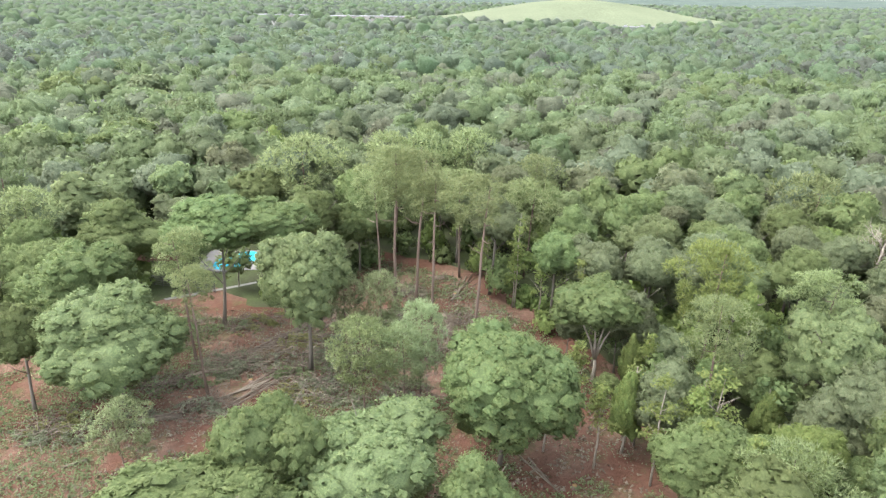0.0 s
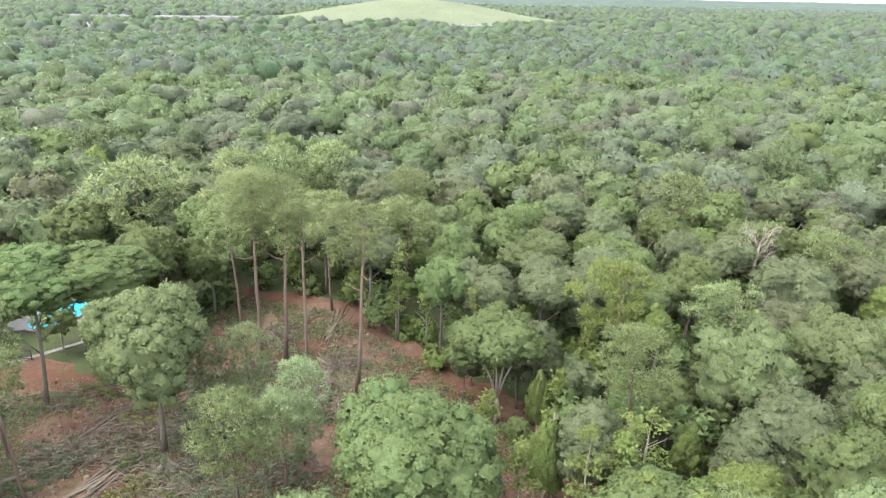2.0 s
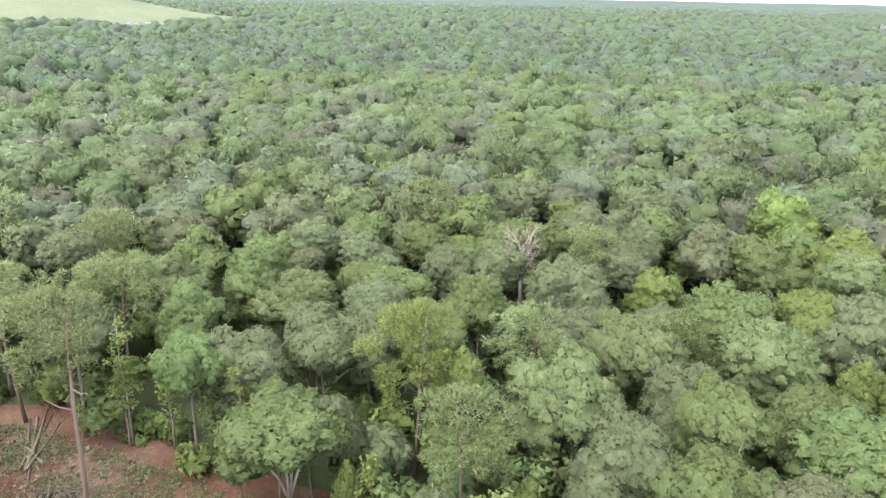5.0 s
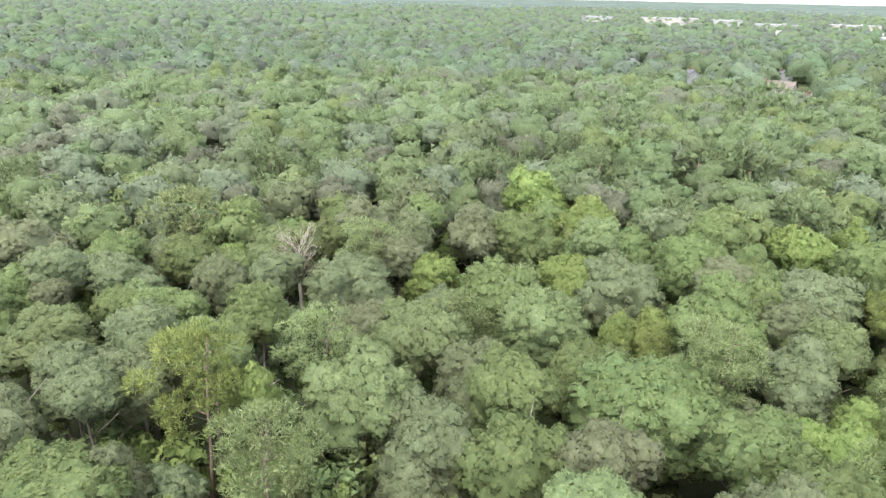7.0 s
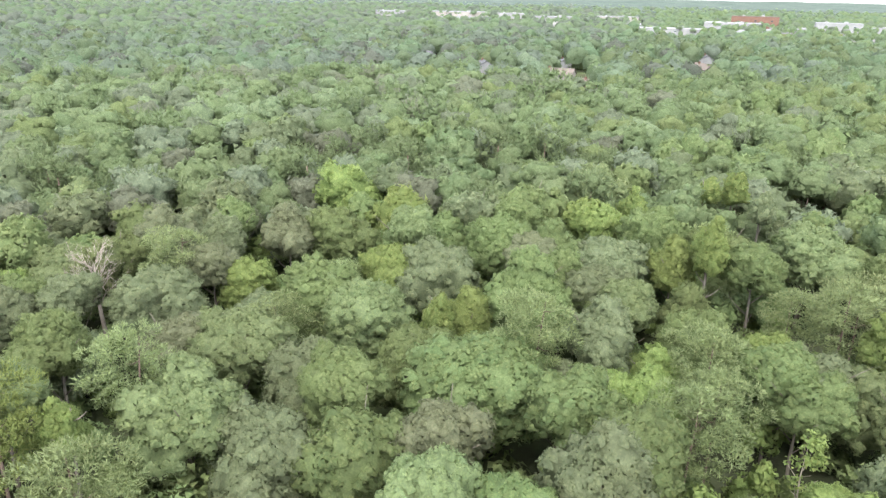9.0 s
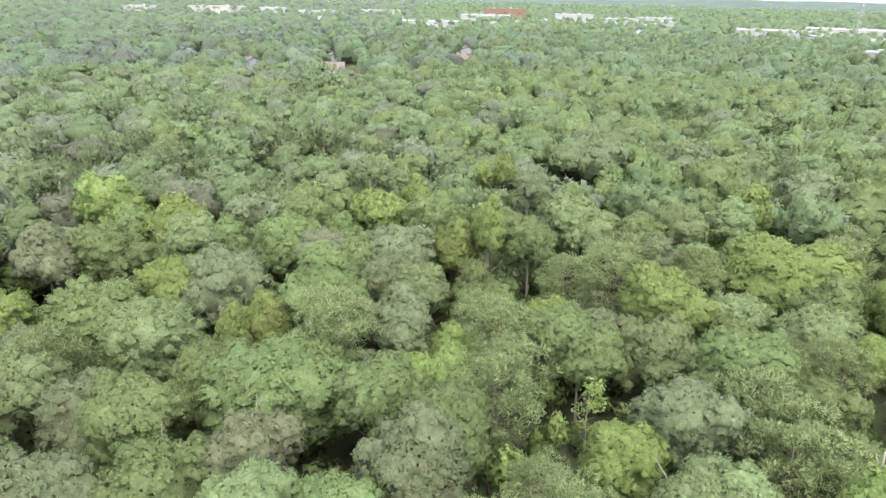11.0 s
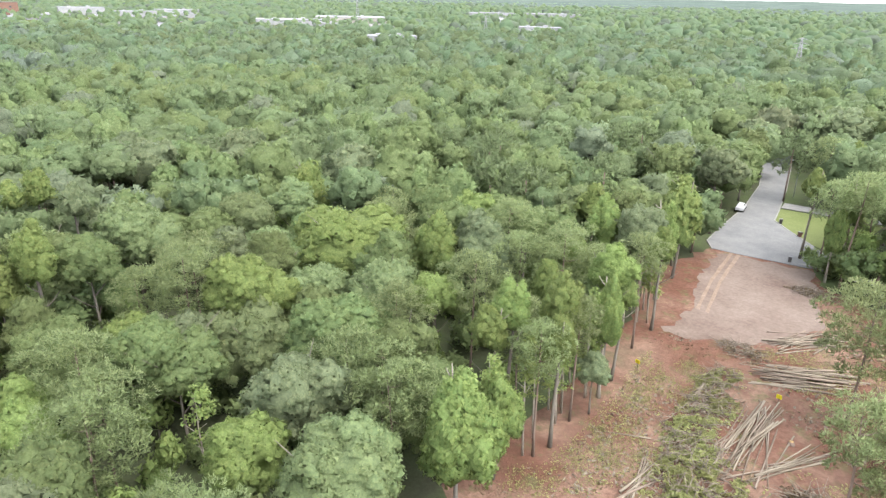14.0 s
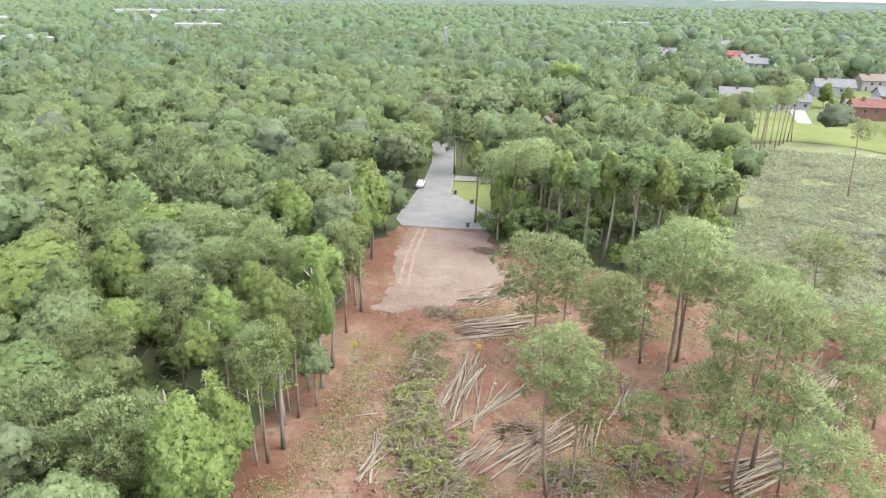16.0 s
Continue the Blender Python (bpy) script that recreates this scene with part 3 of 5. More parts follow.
plant('tulip', 32.6, 57.4, 9.0, 3.1)
plant('oak_grey', 35.2, 52.7, 11.0, 4.3)
plant('sapling', 25.7, 53.6, 13.0, 3.1)
plant('maple', 31.4, 48.0, 12.0, 3.6)
plant('sapling', 23.2, 54.4, 8.9, 2.3)
plant('sapling', 19.4, 60.6, 9.2, 2.1)
plant('oak_fresh', 53.1, 39.1, 17.0, 9.1)
plant('oak_pale', 64.2, 55.6, 16.0, 7.8)
plant('maple', 66.1, 43.2, 14.0, 3.6)
plant('oak_olive', 72.9, 37.4, 17.0, 7.4)
plant('oak_grey', 76.8, 49.4, 16.0, 6.8)
plant('maple', 98.7, 61.4, 16.0, 6.1)
plant('maple', 107.2, 75.2, 17.0, 6.8)
plant('oak_brown', 82.7, 73.5, 16.0, 5.4)
plant('oak_grey', 88.6, 87.1, 17.0, 6.9)
plant('oak_grey', 63.3, 28.9, 15.0, 4.5)
plant('oak_grey', 85.2, 29.0, 17.0, 7.6)
plant('maple', 55.4, 25.0, 13.0, 4.4)
plant('oak_fresh', 87.7, 36.4, 16.0, 4.3)
plant('oak_olive', 78.1, 93.7, 16.0, 4.9)
plant('oak_pale', 81.5, 107.1, 17.0, 6.9)
plant('pine', 65.2, 79.5, 17.0, 4.4)
plant('oak_grey', 22.3, 70.9, 13.0, 3.6)
plant('oak_grey', 35.6, 84.9, 16.0, 4.3)
plant('pine', 62.1, 110.0, 17.0, 5.8)
plant('oak_grey', 43.2, 99.7, 16.0, 4.8)
plant('oak_olive', 64.2, 101.8, 17.0, 5.1)
plant('oak_grey', 100.6, 50.6, 16.0, 5.4)
plant('oak_olive', 105.9, 42.1, 17.0, 7.0)
plant('oak_pale', 120.8, 32.6, 17.0, 7.8)
plant('maple', 101.0, 31.0, 16.0, 4.9)
plant('oak_olive', 69.8, 130.6, 17.0, 6.9)
plant('oak_grey', 54.9, 131.7, 17.0, 6.5)
plant('oak_fresh', 45.1, 25.5, 16.0, 5.0)
plant('tulip', 82.3, 17.0, 20.0, 4.0)
plant('tulip_dark', 106.2, 7.2, 18.0, 3.1)
plant('oak_pale', 94.6, 2.7, 17.0, 6.5)
plant('tulip', 117.2, 9.7, 18.0, 3.3)
plant('tulip', 115.7, 13.9, 17.0, 2.8)
plant('oak_grey', 65.6, 28.6, 15.0, 4.4)
plant('oak_olive', 76.4, 33.9, 16.0, 5.6)
plant('pine', 54.3, 18.4, 14.0, 3.6)
plant('maple', 62.0, 23.5, 12.0, 3.9)
plant('maple', 42.9, 11.5, 13.0, 4.0)
plant('oak_fresh', 53.3, -4.3, 16.0, 6.4)
plant('pine', 47.0, -1.4, 14.0, 4.2)
plant('pine', 40.1, -1.6, 14.0, 3.8)
plant('maple', 66.6, -0.3, 17.0, 5.5)
plant('maple', 73.9, -18.2, 18.0, 9.4)
plant('oak_pale', 35.0, 8.3, 15.0, 5.5)
plant('pine', 38.2, 19.0, 13.0, 2.8)
plant('oak_fresh', 58.2, 10.5, 14.0, 4.4)
plant('oak_fresh', 60.0, 12.5, 16.0, 4.4)
plant('oak_grey', 109.7, -42.8, 17.0, 6.2)
plant('oak_grey', 134.0, -32.0, 17.0, 6.9)
plant('oak_grey', 139.4, -13.5, 17.0, 7.5)
plant('oak_olive', 96.3, 22.5, 17.0, 5.5)
plant('maple', 103.4, 32.7, 16.0, 5.0)
plant('oak_olive', 73.2, -7.1, 16.0, 4.0)
plant('pine', 73.2, 3.9, 16.0, 4.5)
plant('oak_fresh', 64.1, -18.8, 16.0, 4.7)
plant('sapling', 51.3, 11.5, 11.0, 2.4)
plant('oak_grey', 75.4, 29.9, 16.0, 4.8)
plant('oak_pale', 91.8, -12.4, 17.0, 5.3)
plant('tulip', 101.7, -28.6, 17.0, 6.1)
plant('tulip', 33.6, -3.1, 17.0, 5.7)
plant('oak_pale', 36.0, 5.7, 14.0, 5.4)
plant('tulip', 38.6, -21.9, 18.0, 3.4)
plant('tulip', 41.5, -17.1, 18.0, 3.3)
plant('tulip', 41.6, -14.1, 16.0, 2.7)
plant('maple', 40.4, -32.4, 18.0, 3.3)
plant('tulip', 62.6, -25.1, 18.0, 4.6)
plant('tulip', 52.6, -68.0, 18.0, 6.0)
plant('tulip', 53.7, -49.4, 18.0, 3.9)
plant('oak_grey', 37.0, -25.9, 8.0, 2.4)
plant('pine', 36.0, -15.6, 15.0, 2.9)
plant('pine', 51.3, -10.6, 15.0, 3.3)
plant('maple', 52.9, -15.8, 15.0, 3.2)
plant('pine', 51.3, -21.1, 16.0, 3.9)
plant('pine', 53.1, -30.8, 16.0, 4.3)
plant('pine', 49.5, -35.2, 17.0, 4.0)
plant('pine', 43.9, -2.8, 14.0, 3.7)
plant('oak_grey', 49.7, -52.1, 17.0, 4.6)
plant('oak_grey', 60.4, -94.4, 18.0, 5.3)
plant('oak_olive', 70.3, -91.9, 18.0, 6.0)
plant('pine', 17.4, -45.3, 16.9, 5.2)
plant('pine', 9.7, -21.9, 17.4, 3.6)
plant('pine', 7.0, -41.4, 15.0, 4.4)
plant('pine', 7.7, -23.8, 14.0, 3.3)
plant('pine', 1.1, -45.4, 21.1, 4.5)
plant('pine', -6.1, -29.4, 20.4, 4.2)
plant('pine', -3.2, -27.3, 13.5, 4.0)
plant('pine', -10.2, -30.5, 12.2, 3.7)
plant('pine', -14.4, -59.4, 17.2, 3.9)
plant('pine', -21.5, -61.1, 7.9, 4.5)
plant('pine', -11.7, -20.0, 14.0, 3.4)
plant('pine', -15.5, -36.1, 12.0, 3.2)
plant('pine', -3.8, -47.2, 17.0, 3.4)
plant('pine', -5.7, -43.7, 17.0, 3.2)
plant('pine', 0.6, -52.6, 19.0, 3.2)
plant('pine', 14.7, -49.6, 15.0, 3.0)
plant('pine', 4.9, -50.3, 17.0, 3.4)
plant('pine', -10.6, -44.5, 15.0, 3.2)
plant('pine', 0.4, -52.9, 15.2, 3.6)
plant('pine', 38.5, -90.8, 16.0, 3.8)
plant('pine', 33.3, -86.1, 19.0, 3.6)
plant('pine', 28.2, -85.1, 20.1, 3.7)
plant('tulip', 23.3, -82.7, 20.0, 3.9)
plant('oak_fresh', 18.6, -81.8, 19.2, 3.8)
plant('tulip', 15.2, -82.0, 20.9, 3.8)
plant('oak_fresh', 11.0, -82.5, 21.6, 4.3)
plant('tulip', 7.3, -82.8, 20.5, 4.3)
plant('tulip', 43.1, -94.4, 17.7, 3.1)
plant('oak_fresh', 3.1, -87.5, 20.4, 4.9)
plant('oak_olive', -0.2, -95.0, 18.3, 4.7)
plant('pine', 5.1, -83.8, 10.3, 4.9)
plant('oak_olive', 28.3, -91.8, 16.2, 3.7)
plant('pine', 24.4, -93.7, 14.1, 3.7)
plant('pine', -0.7, -184.4, 17.0, 2.5)
plant('pine', -2.6, -189.5, 17.3, 2.4)
plant('pine', -5.0, -189.0, 18.3, 2.7)
plant('pine', -8.8, -180.3, 21.0, 2.9)
plant('pine', -12.2, -201.4, 19.0, 2.9)
plant('pine', -16.3, -203.4, 18.1, 2.9)
plant('pine', -19.0, -211.4, 16.9, 2.5)
plant('pine', -21.8, -217.7, 17.8, 2.3)
plant('pine', -29.9, -148.2, 18.4, 2.5)
plant('oak_grey', 68.7, -175.9, 18.0, 10.5)
plant('tall_tulip', -38.8, -303.0, 12.0, 4.6)
plant('tall_tulip', -46.0, -296.0, 11.0, 4.2)
plant('pine', 56.5, -136.0, 15.0, 4.0)
plant('tulip', 52.0, -142.0, 14.0, 4.6)
plant('oak_pale', 44.0, -150.0, 13.0, 6.0)
plant('oak_olive', 68.0, -121.0, 15.0, 5.2)
plant('oak_olive', 74.0, -136.0, 15.0, 5.4)
plant('oak_grey', 80.5, -151.0, 16.0, 5.6)
plant('maple', 62.0, -255.6, 19.0, 9.5)
plant('oak_fresh', 25.4, -192.3, 17.0, 9.5)
plant('oak_olive', 52.9, -304.8, 17.0, 9.5)
plant('oak_olive', 11.1, -179.1, 17.0, 9.5)
plant('oak_fresh', 21.5, -291.5, 17.0, 9.5)
plant('oak_pale', 32.5, -150.3, 14.0, 7.0)
plant('oak_brown', 83.5, -168.0, 17.0, 7.2)
plant('tall_tulip', -37.5, -268.0, 10.0, 3.6)
plant('oak_grey', -19.2, -299.9, 16.0, 9.5)
plant('tall_tulip', 35.7, -86.7, 14.4, 2.6)
plant('oak_fresh', 25.7, -83.7, 16.4, 2.5)
plant('tall_tulip', 0.5, -91.0, 14.0, 3.2)
plant('pine', -2.6, -96.1, 15.5, 2.7)
plant('tall_tulip', 36.3, -93.7, 18.5, 2.9)
plant('pine', 32.5, -92.8, 16.4, 3.0)
plant('oak_fresh', 22.7, -91.0, 15.9, 2.5)
plant('tall_tulip', 17.3, -90.8, 17.3, 3.1)
plant('pine', 11.3, -91.3, 15.0, 2.9)
plant('tall_tulip', 6.4, -92.0, 15.5, 3.0)
plant('pine', 1.9, -97.2, 17.6, 2.6)
plant('tall_tulip', -1.8, -104.0, 18.1, 2.9)
plant('oak_fresh', 25.9, -100.4, 17.4, 3.1)
plant('tall_tulip', 14.6, -100.0, 16.1, 3.0)
plant('pine', 6.4, -102.7, 18.4, 2.5)
plant('pine', 7.8, -38.6, 16.3, 3.8)
plant('pine', -8.1, -33.8, 19.8, 3.4)
plant('pine', -8.2, -48.2, 16.6, 3.1)
plant('pine', -20.3, -46.3, 13.0, 4.2)
plant('pine', 2.3, -25.8, 10.5, 2.1)
plant('pine', -2.0, -177.7, 16.5, 2.3)
plant('pine', -6.5, -189.6, 17.6, 2.5)
plant('pine', -10.2, -178.6, 18.7, 2.7)
plant('pine', -11.5, -189.6, 19.8, 2.3)
plant('pine', -13.3, -201.8, 16.5, 2.5)
plant('pine', -15.1, -208.3, 17.6, 2.7)
plant('pine', -17.7, -207.7, 18.7, 2.3)
plant('pine', -20.3, -214.8, 19.8, 2.5)
plant('pine', 0.6, -187.9, 16.5, 2.7)
plant('tulip', 44.1, -49.0, 16.0, 2.8)
plant('tall_tulip', 49.6, -58.8, 17.0, 2.8)
plant('pine', 42.7, -42.5, 16.0, 2.8)
plant('tulip', 39.6, -33.7, 15.0, 2.6)
plant('tall_tulip', 38.3, -29.5, 16.0, 2.5)
plant('pine', 37.5, -23.1, 15.0, 2.8)
plant('tulip', 55.7, -73.0, 17.0, 3.4)
plant('tulip', 35.9, -18.0, 16.0, 2.9)
plant('sapling', -32.5, 99.0, 11, 2.4)
plant('sapling', 26.1, 56.0, 10, 3.3)
plant('oak_grey', 25.9, 70.9, 9, 3.6)
plant('tall_tulip', 18.8, 58.4, 11, 2.7)
plant('maple', 29.1, 48.9, 10, 3.9)
plant('oak_fresh', 36.6, 47.9, 9, 3.6)
plant('oak_olive', 35.0, 64.6, 9, 4.2)
plant('oak_grey', 28.5, 85.3, 15, 4.4)
plant('sapling', 14.1, 61.4, 11, 1.8)
plant('sapling', 15.4, 55.9, 10, 1.7)
plant('tall_tulip', 21.3, 67.0, 10, 1.9)
plant('sapling', 20.4, 53.5, 12, 2.0)
plant('oak_grey', 21.7, 74.4, 9, 2.6)
plant('oak_fresh', 23.9, 70.6, 8, 2.4)
plant('tall_tulip', 23.7, 58.8, 12, 2.2)
plant('sapling', 24.0, 53.6, 11, 1.8)
plant('oak_olive', 18.2, 64.7, 6, 1.8)
plant('oak_fresh', 28.6, 62.8, 9, 2.6)
plant('sapling', 10.7, 58.5, 7, 1.4)
plant('oak_grey', 16.0, 77.1, 7, 2.2)
plant('oak_fresh', 20.4, 59.6, 6, 1.9)


# ---- roads, lawns, fields and far buildings: where no trees stand ----
ROAD = [(55.5, -86.5), (47, -88.7), (40, -90.8), (37.6, -94), (40, -99), (45.3, -104), (51, -108.6), (56, -113), (58.6, -120.8), (65.4, -140), (75.5, -166), (94, -206), (101, -203), (82, -163), (71.5, -138.6), (65, -118), (62.5, -107), (60.5, -98), (58.5, -90)]
CUT_OVER = [(-4, -97), (-7, -125), (1, -200), (-22, -216), (-38, -214.5), (-47, -208.5), (-70, -194.5), (-160, -166), (-140, -80), (-60, -70), (-24, -80), (-14, -72), (-6, -84)]
FIELD = [(4, -204), (4, -256), (-24, -259), (-53, -247), (-160, -210), (-160, -168), (-70, -196), (-47, -210), (-38, -216), (-22, -217.5)]
LAWN = [(59, -122.5), (47, -126), (40, -128), (38, -101), (45.3, -104), (51, -108.6), (56, -113)]
GARDEN = [(-58, 99), (-58, 122), (-28, 118), (-28, 99)]
# x, y, turn, length, depth, colour of wall, colour of roof
HOUSES = [(400, 110, 20, 14, 9, 0, 0), (372, 65, 80, 18, 9, 1, 1), (346, 46, 60, 9, 8, 2, 1), (452, 69, 10, 12, 9, 0, 0), (435, -14, 30, 16, 9, 0, 1), (499, -21, 0, 14, 10, 0, 0), (449, 160, 50, 14, 9, 0, 0),
          (42, -493, 15, 18, 10, 0, 0), (11, -640, 10, 16, 10, 0, 0), (0, -470, 75, 14, 9, 2, 2)]
SOUTH_HOUSES = [(-15, -457, 10, 18, 10, 0, 0), (-47, -476, 20, 14, 9, 0, 0), (-52, -279, 12, 14, 8, 2, 2), (-80, -395, 30, 15, 10, 2, 1), (-46, -345, 8, 17, 10, 0, 0), (-68, -322, 12, 16, 10, 0, 0), (-9, -288, 4, 24, 10, 0, 0), (52, -196, 70, 12, 9, 0, 1), (-26, -296, 8, 13, 8, 0, 0), (8, -284, 8, 12, 8, 0, 0), (-68, -384, 20, 15, 9, 1, 1), (-50, -292, 15, 11, 8, 0, 1), (-12, -484, 20, 16, 10, 0, 0), (-58, -300, 100, 12, 8, 0, 0), (29, -640, 20, 16, 10, 0, 0), (43, -519, 10, 14, 9, 0, 0), (2, -519, 10, 16, 9, 0, 2), (-59, -960, 20, 26, 12, 0, 0), (-124, 247, 30, 13, 9, 0, 0)]
TOWN_HOUSES = [(633, 443, 30, 16, 10, 0, 0), (640, 425, 30, 14, 10, 0, 0), (646, 405, 30, 16, 10, 0, 0), (650, 385, 35, 14, 10, 0, 0), (652, 365, 30, 16, 10, 0, 0), (655, 345, 30, 14, 10, 0, 0)]
# x, y, turn, length, depth, height, tan or white
SHEDS = [(945, -18, 88, 76, 40, 9, 0), (1180, -120, 98, 80, 60, 11, 0), (1240, -160, 98, 70, 30, 22, 2), (1150, -260, 100, 60, 40, 16, 0), (1130, -330, 105, 60, 30, 10, 0), (1200, -420, 110, 70, 40, 10, 0), (850, -440, 118, 90, 50, 8, 0), (890, -560, 124, 100, 60, 9, 1)]
MORE_SHEDS = [(508, -350, 125, 44, 24, 8, 0), (734, -425, 120, 34, 20, 8, 0), (575, -622, 138, 52, 28, 8, 0), (1000, -960, 132, 90, 40, 10, 0), (930, -1060, 137, 110, 40, 10, 0), (1420, 520, 66, 60, 40, 10, 0), (1450, 380, 72, 110, 50, 11, 1), (1380, 260, 78, 50, 40, 12, 0), (1320, 170, 82, 70, 40, 9, 0), (1400, 60, 86, 80, 40, 10, 1), (1060, -190, 100, 40, 24, 8, 0), (1010, -250, 104, 34, 22, 7, 0), (960, -320, 108, 44, 24, 8, 1), (1080, -380, 108, 36, 24, 8, 0), (149, -1031, 172, 60, 30, 9, 0), (225, 1000, 12, 30, 16, 8, 0), (-120, 1090, 350, 120, 30, 9, 1), (-260, 1120, 345, 90, 30, 8, 1), (240, 905, 12, 50, 12, 7, 0)]
BEHIND_FIELD = [(2, -257), (0, -272), (-34, -284), (-60, -262), (-53, -248)]
ROADSIDE = [(66, -138), (56, -124), (50, -126), (56, -152), (62, -160)]
OPEN = [CLEARING, CUT_OVER, ROAD, FIELD, LAWN, GARDEN, BEHIND_FIELD, ROADSIDE]


def sight_gap(x, y, half, long):
    """The open ground before a building, on the side of the wood."""
    d = unit(np.array((0.0 - x, 29.0 - y)))
    s = np.array((-d[1], d[0]))
    p = np.array((x, y))
    OPEN.append([tuple(p - d * half + s * half), tuple(p + d * long + s * half), tuple(p + d * long - s * half), tuple(p - d * half - s * half)])


LOTS = []
for x, y, turn, w, *_ in HOUSES + SOUTH_HOUSES + TOWN_HOUSES:
    sight_gap(x, y, w * 0.55, min(90, 0.2 * math.hypot(x, y - 29)))
for x, y, turn, w, *_ in SHEDS + MORE_SHEDS:
    sight_gap(x, y, w * 0.58, 0.19 * math.hypot(x, y - 29))
    LOTS.append(OPEN[-1])
HILL = (205, 1130)
SUBURB = [(14, -252), (20, -330), (-20, -420), (-160, -430), (-170, -240)]
EAST_SUBURB = [(340, 20), (360, 130), (460, 190), (560, 60), (520, -60), (420, -40)]

# ---- the rest of the wood round the placed trees ----
rng = np.random.default_rng(11)
NORTH = ["oak_olive"] * 6 + ["oak_grey"] * 6 + ["oak_fresh"] * 3 + ["oak_pale"] * 4 + ["pine"] * 3 + ["maple"] + ["oak_brown"] * 2
SOUTH = ["oak_olive"] * 4 + ["oak_grey"] + ["oak_fresh"] * 6 + ["oak_pale"] + ["pine"] * 5 + ["maple"] * 5 + ["tulip"] * 5


def kind_at(x, y):
    south = (100 - y) / 130 + 0.6 * noise.noise((x * 0.01, y * 0.01, 7.0))
    pick = SOUTH if rng.random() < south else NORTH
    return pick[rng.integers(len(pick))]


def scatter(lo, hi, step, arc):
    """Uneven rows of places between two distances from the middle of the walk, within an arc of bearings."""
    k = int(hi / step) + 1
    boxes = [(min(p[0] for p in q), max(p[0] for p in q), min(p[1] for p in q), max(p[1] for p in q), q) for q in OPEN]
    for i in range(-k, k + 1):
        for j in range(-k, k + 1):
            x = 2 + (i + 0.5 * (j % 2)) * step + rng.uniform(-0.36, 0.36) * step
            y = 25 + j * step * 0.87 + rng.uniform(-0.36, 0.36) * step
            d = math.hypot(x - 2, y - 25)
            if not lo <= d < hi:
                continue
            bearing = math.degrees(math.atan2(x - 2, y - 25))
            if (bearing - arc[0]) % 360 < (arc[1] - arc[0]) and not any(a <= x <= b and c <= y <= e and inside(x, y, q) for a, b, c, e, q in boxes):
                yield x, y, d


SEEN = (-50, 205)
grid = {}
for q in PLACED:
    grid.setdefault((int(q[0] // 20), int(q[1] // 20)), []).append(q)


def free_place(x, y, r):
    for a in (-1, 0, 1):
        for b in (-1, 0, 1):
            for px, py, pr in grid.get((int(x // 20) + a, int(y // 20) + b), ()):
                if math.hypot(px - x, py - y) < 0.72 * max(pr, r) + 0.2 * min(pr, r):
                    return False
    return True


def woodland(name, places, level, words):
    """Trees too many to count, joined into one mesh for each colour of leaf. Places: x, y, height, radius, kind."""
    by = {}
    for k, p in enumerate(places):
        by.setdefault("oak_olive" if KINDS[p[4]][0] == "pine" and level != "shrub" else KINDS[p[4]][1], {}).setdefault((KINDS[p[4]][0], k % 5), []).append(p)
    for leaf, shapes in by.items():
        heap = Heap()
        for (shape, i), group in shapes.items():
            v, f, t, m = stock(shape, level, i)
            p = np.array([q[:4] for q in group])
            turn = rng.uniform(0, 6.28, len(p))
            c, s = np.cos(turn)[:, None], np.sin(turn)[:, None]
            r = p[:, 3:4]
            w = np.stack([p[:, 0:1] + r * (v[:, 0] * c - v[:, 1] * s), p[:, 1:2] + r * (v[:, 0] * s + v[:, 1] * c), p[:, 2:3] + r * (0.95 if shape == "oak" else 1.2) * v[:, 2] + 0 * c], 2)
            mm = np.stack([m[:, 0] * c - m[:, 1] * s, m[:, 0] * s + m[:, 1] * c, m[:, 2] + 0 * c], 2)
            ff = (f[None] + (np.arange(len(p)) * len(v))[:, None, None]).reshape(-1, 3)
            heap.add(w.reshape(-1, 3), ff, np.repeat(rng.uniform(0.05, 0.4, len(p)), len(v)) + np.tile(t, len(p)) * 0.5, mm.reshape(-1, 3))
        v, f, t = heap.get()
        # farther levels take the leaf copies with haze in their colour
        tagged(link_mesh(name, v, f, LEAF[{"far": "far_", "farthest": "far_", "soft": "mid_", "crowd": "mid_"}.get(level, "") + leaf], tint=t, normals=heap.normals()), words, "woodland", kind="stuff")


def thinned(x, y):
    """Fewer trees stand among the houses."""
    if inside(x, y, SUBURB):
        return rng.random() < 0.6
    return not inside(x, y, EAST_SUBURB) or rng.random() < 0.7


crowd = []
for x, y, d in scatter(20, 172, 7.1, SEEN):
    r = rng.uniform(3.8, 6.4)
    if free_place(x, y, r):
        grid.setdefault((int(x // 20), int(y // 20)), []).append((x, y, r))
        kind, h = kind_at(x, y), rng.uniform(11.5, 17.5)
        if d < 108:
            plant(kind, x, y, h, r * (0.8 if kind in ("pine", "tulip") else 1.0))
        else:
            crowd.append((x, y, h, r * 1.15, kind))
shrubs = [(x, y, rng.uniform(3, 9.5), rng.uniform(1.8, 3.4), ("oak_fresh", "oak_olive", "maple", "tulip")[rng.integers(4)]) for x, y, d in scatter(15, 130, 5.9, SEEN) if not (y < 0 and inside(x - 7, y, CLEARING))]
THICKET = [(41, -88), (30, -83), (5, -84), (-6, -92), (-4, -118), (36, -112)]
shrubs += [(x, y, rng.uniform(4, 10), rng.uniform(1.5, 2.6), ("oak_fresh", "oak_olive", "maple", "tulip")[rng.integers(4)]) for x, y in rng.uniform((-6, -118), (41, -83), (150, 2)) if inside(x, y, THICKET) and not inside(x, y, ROAD)]
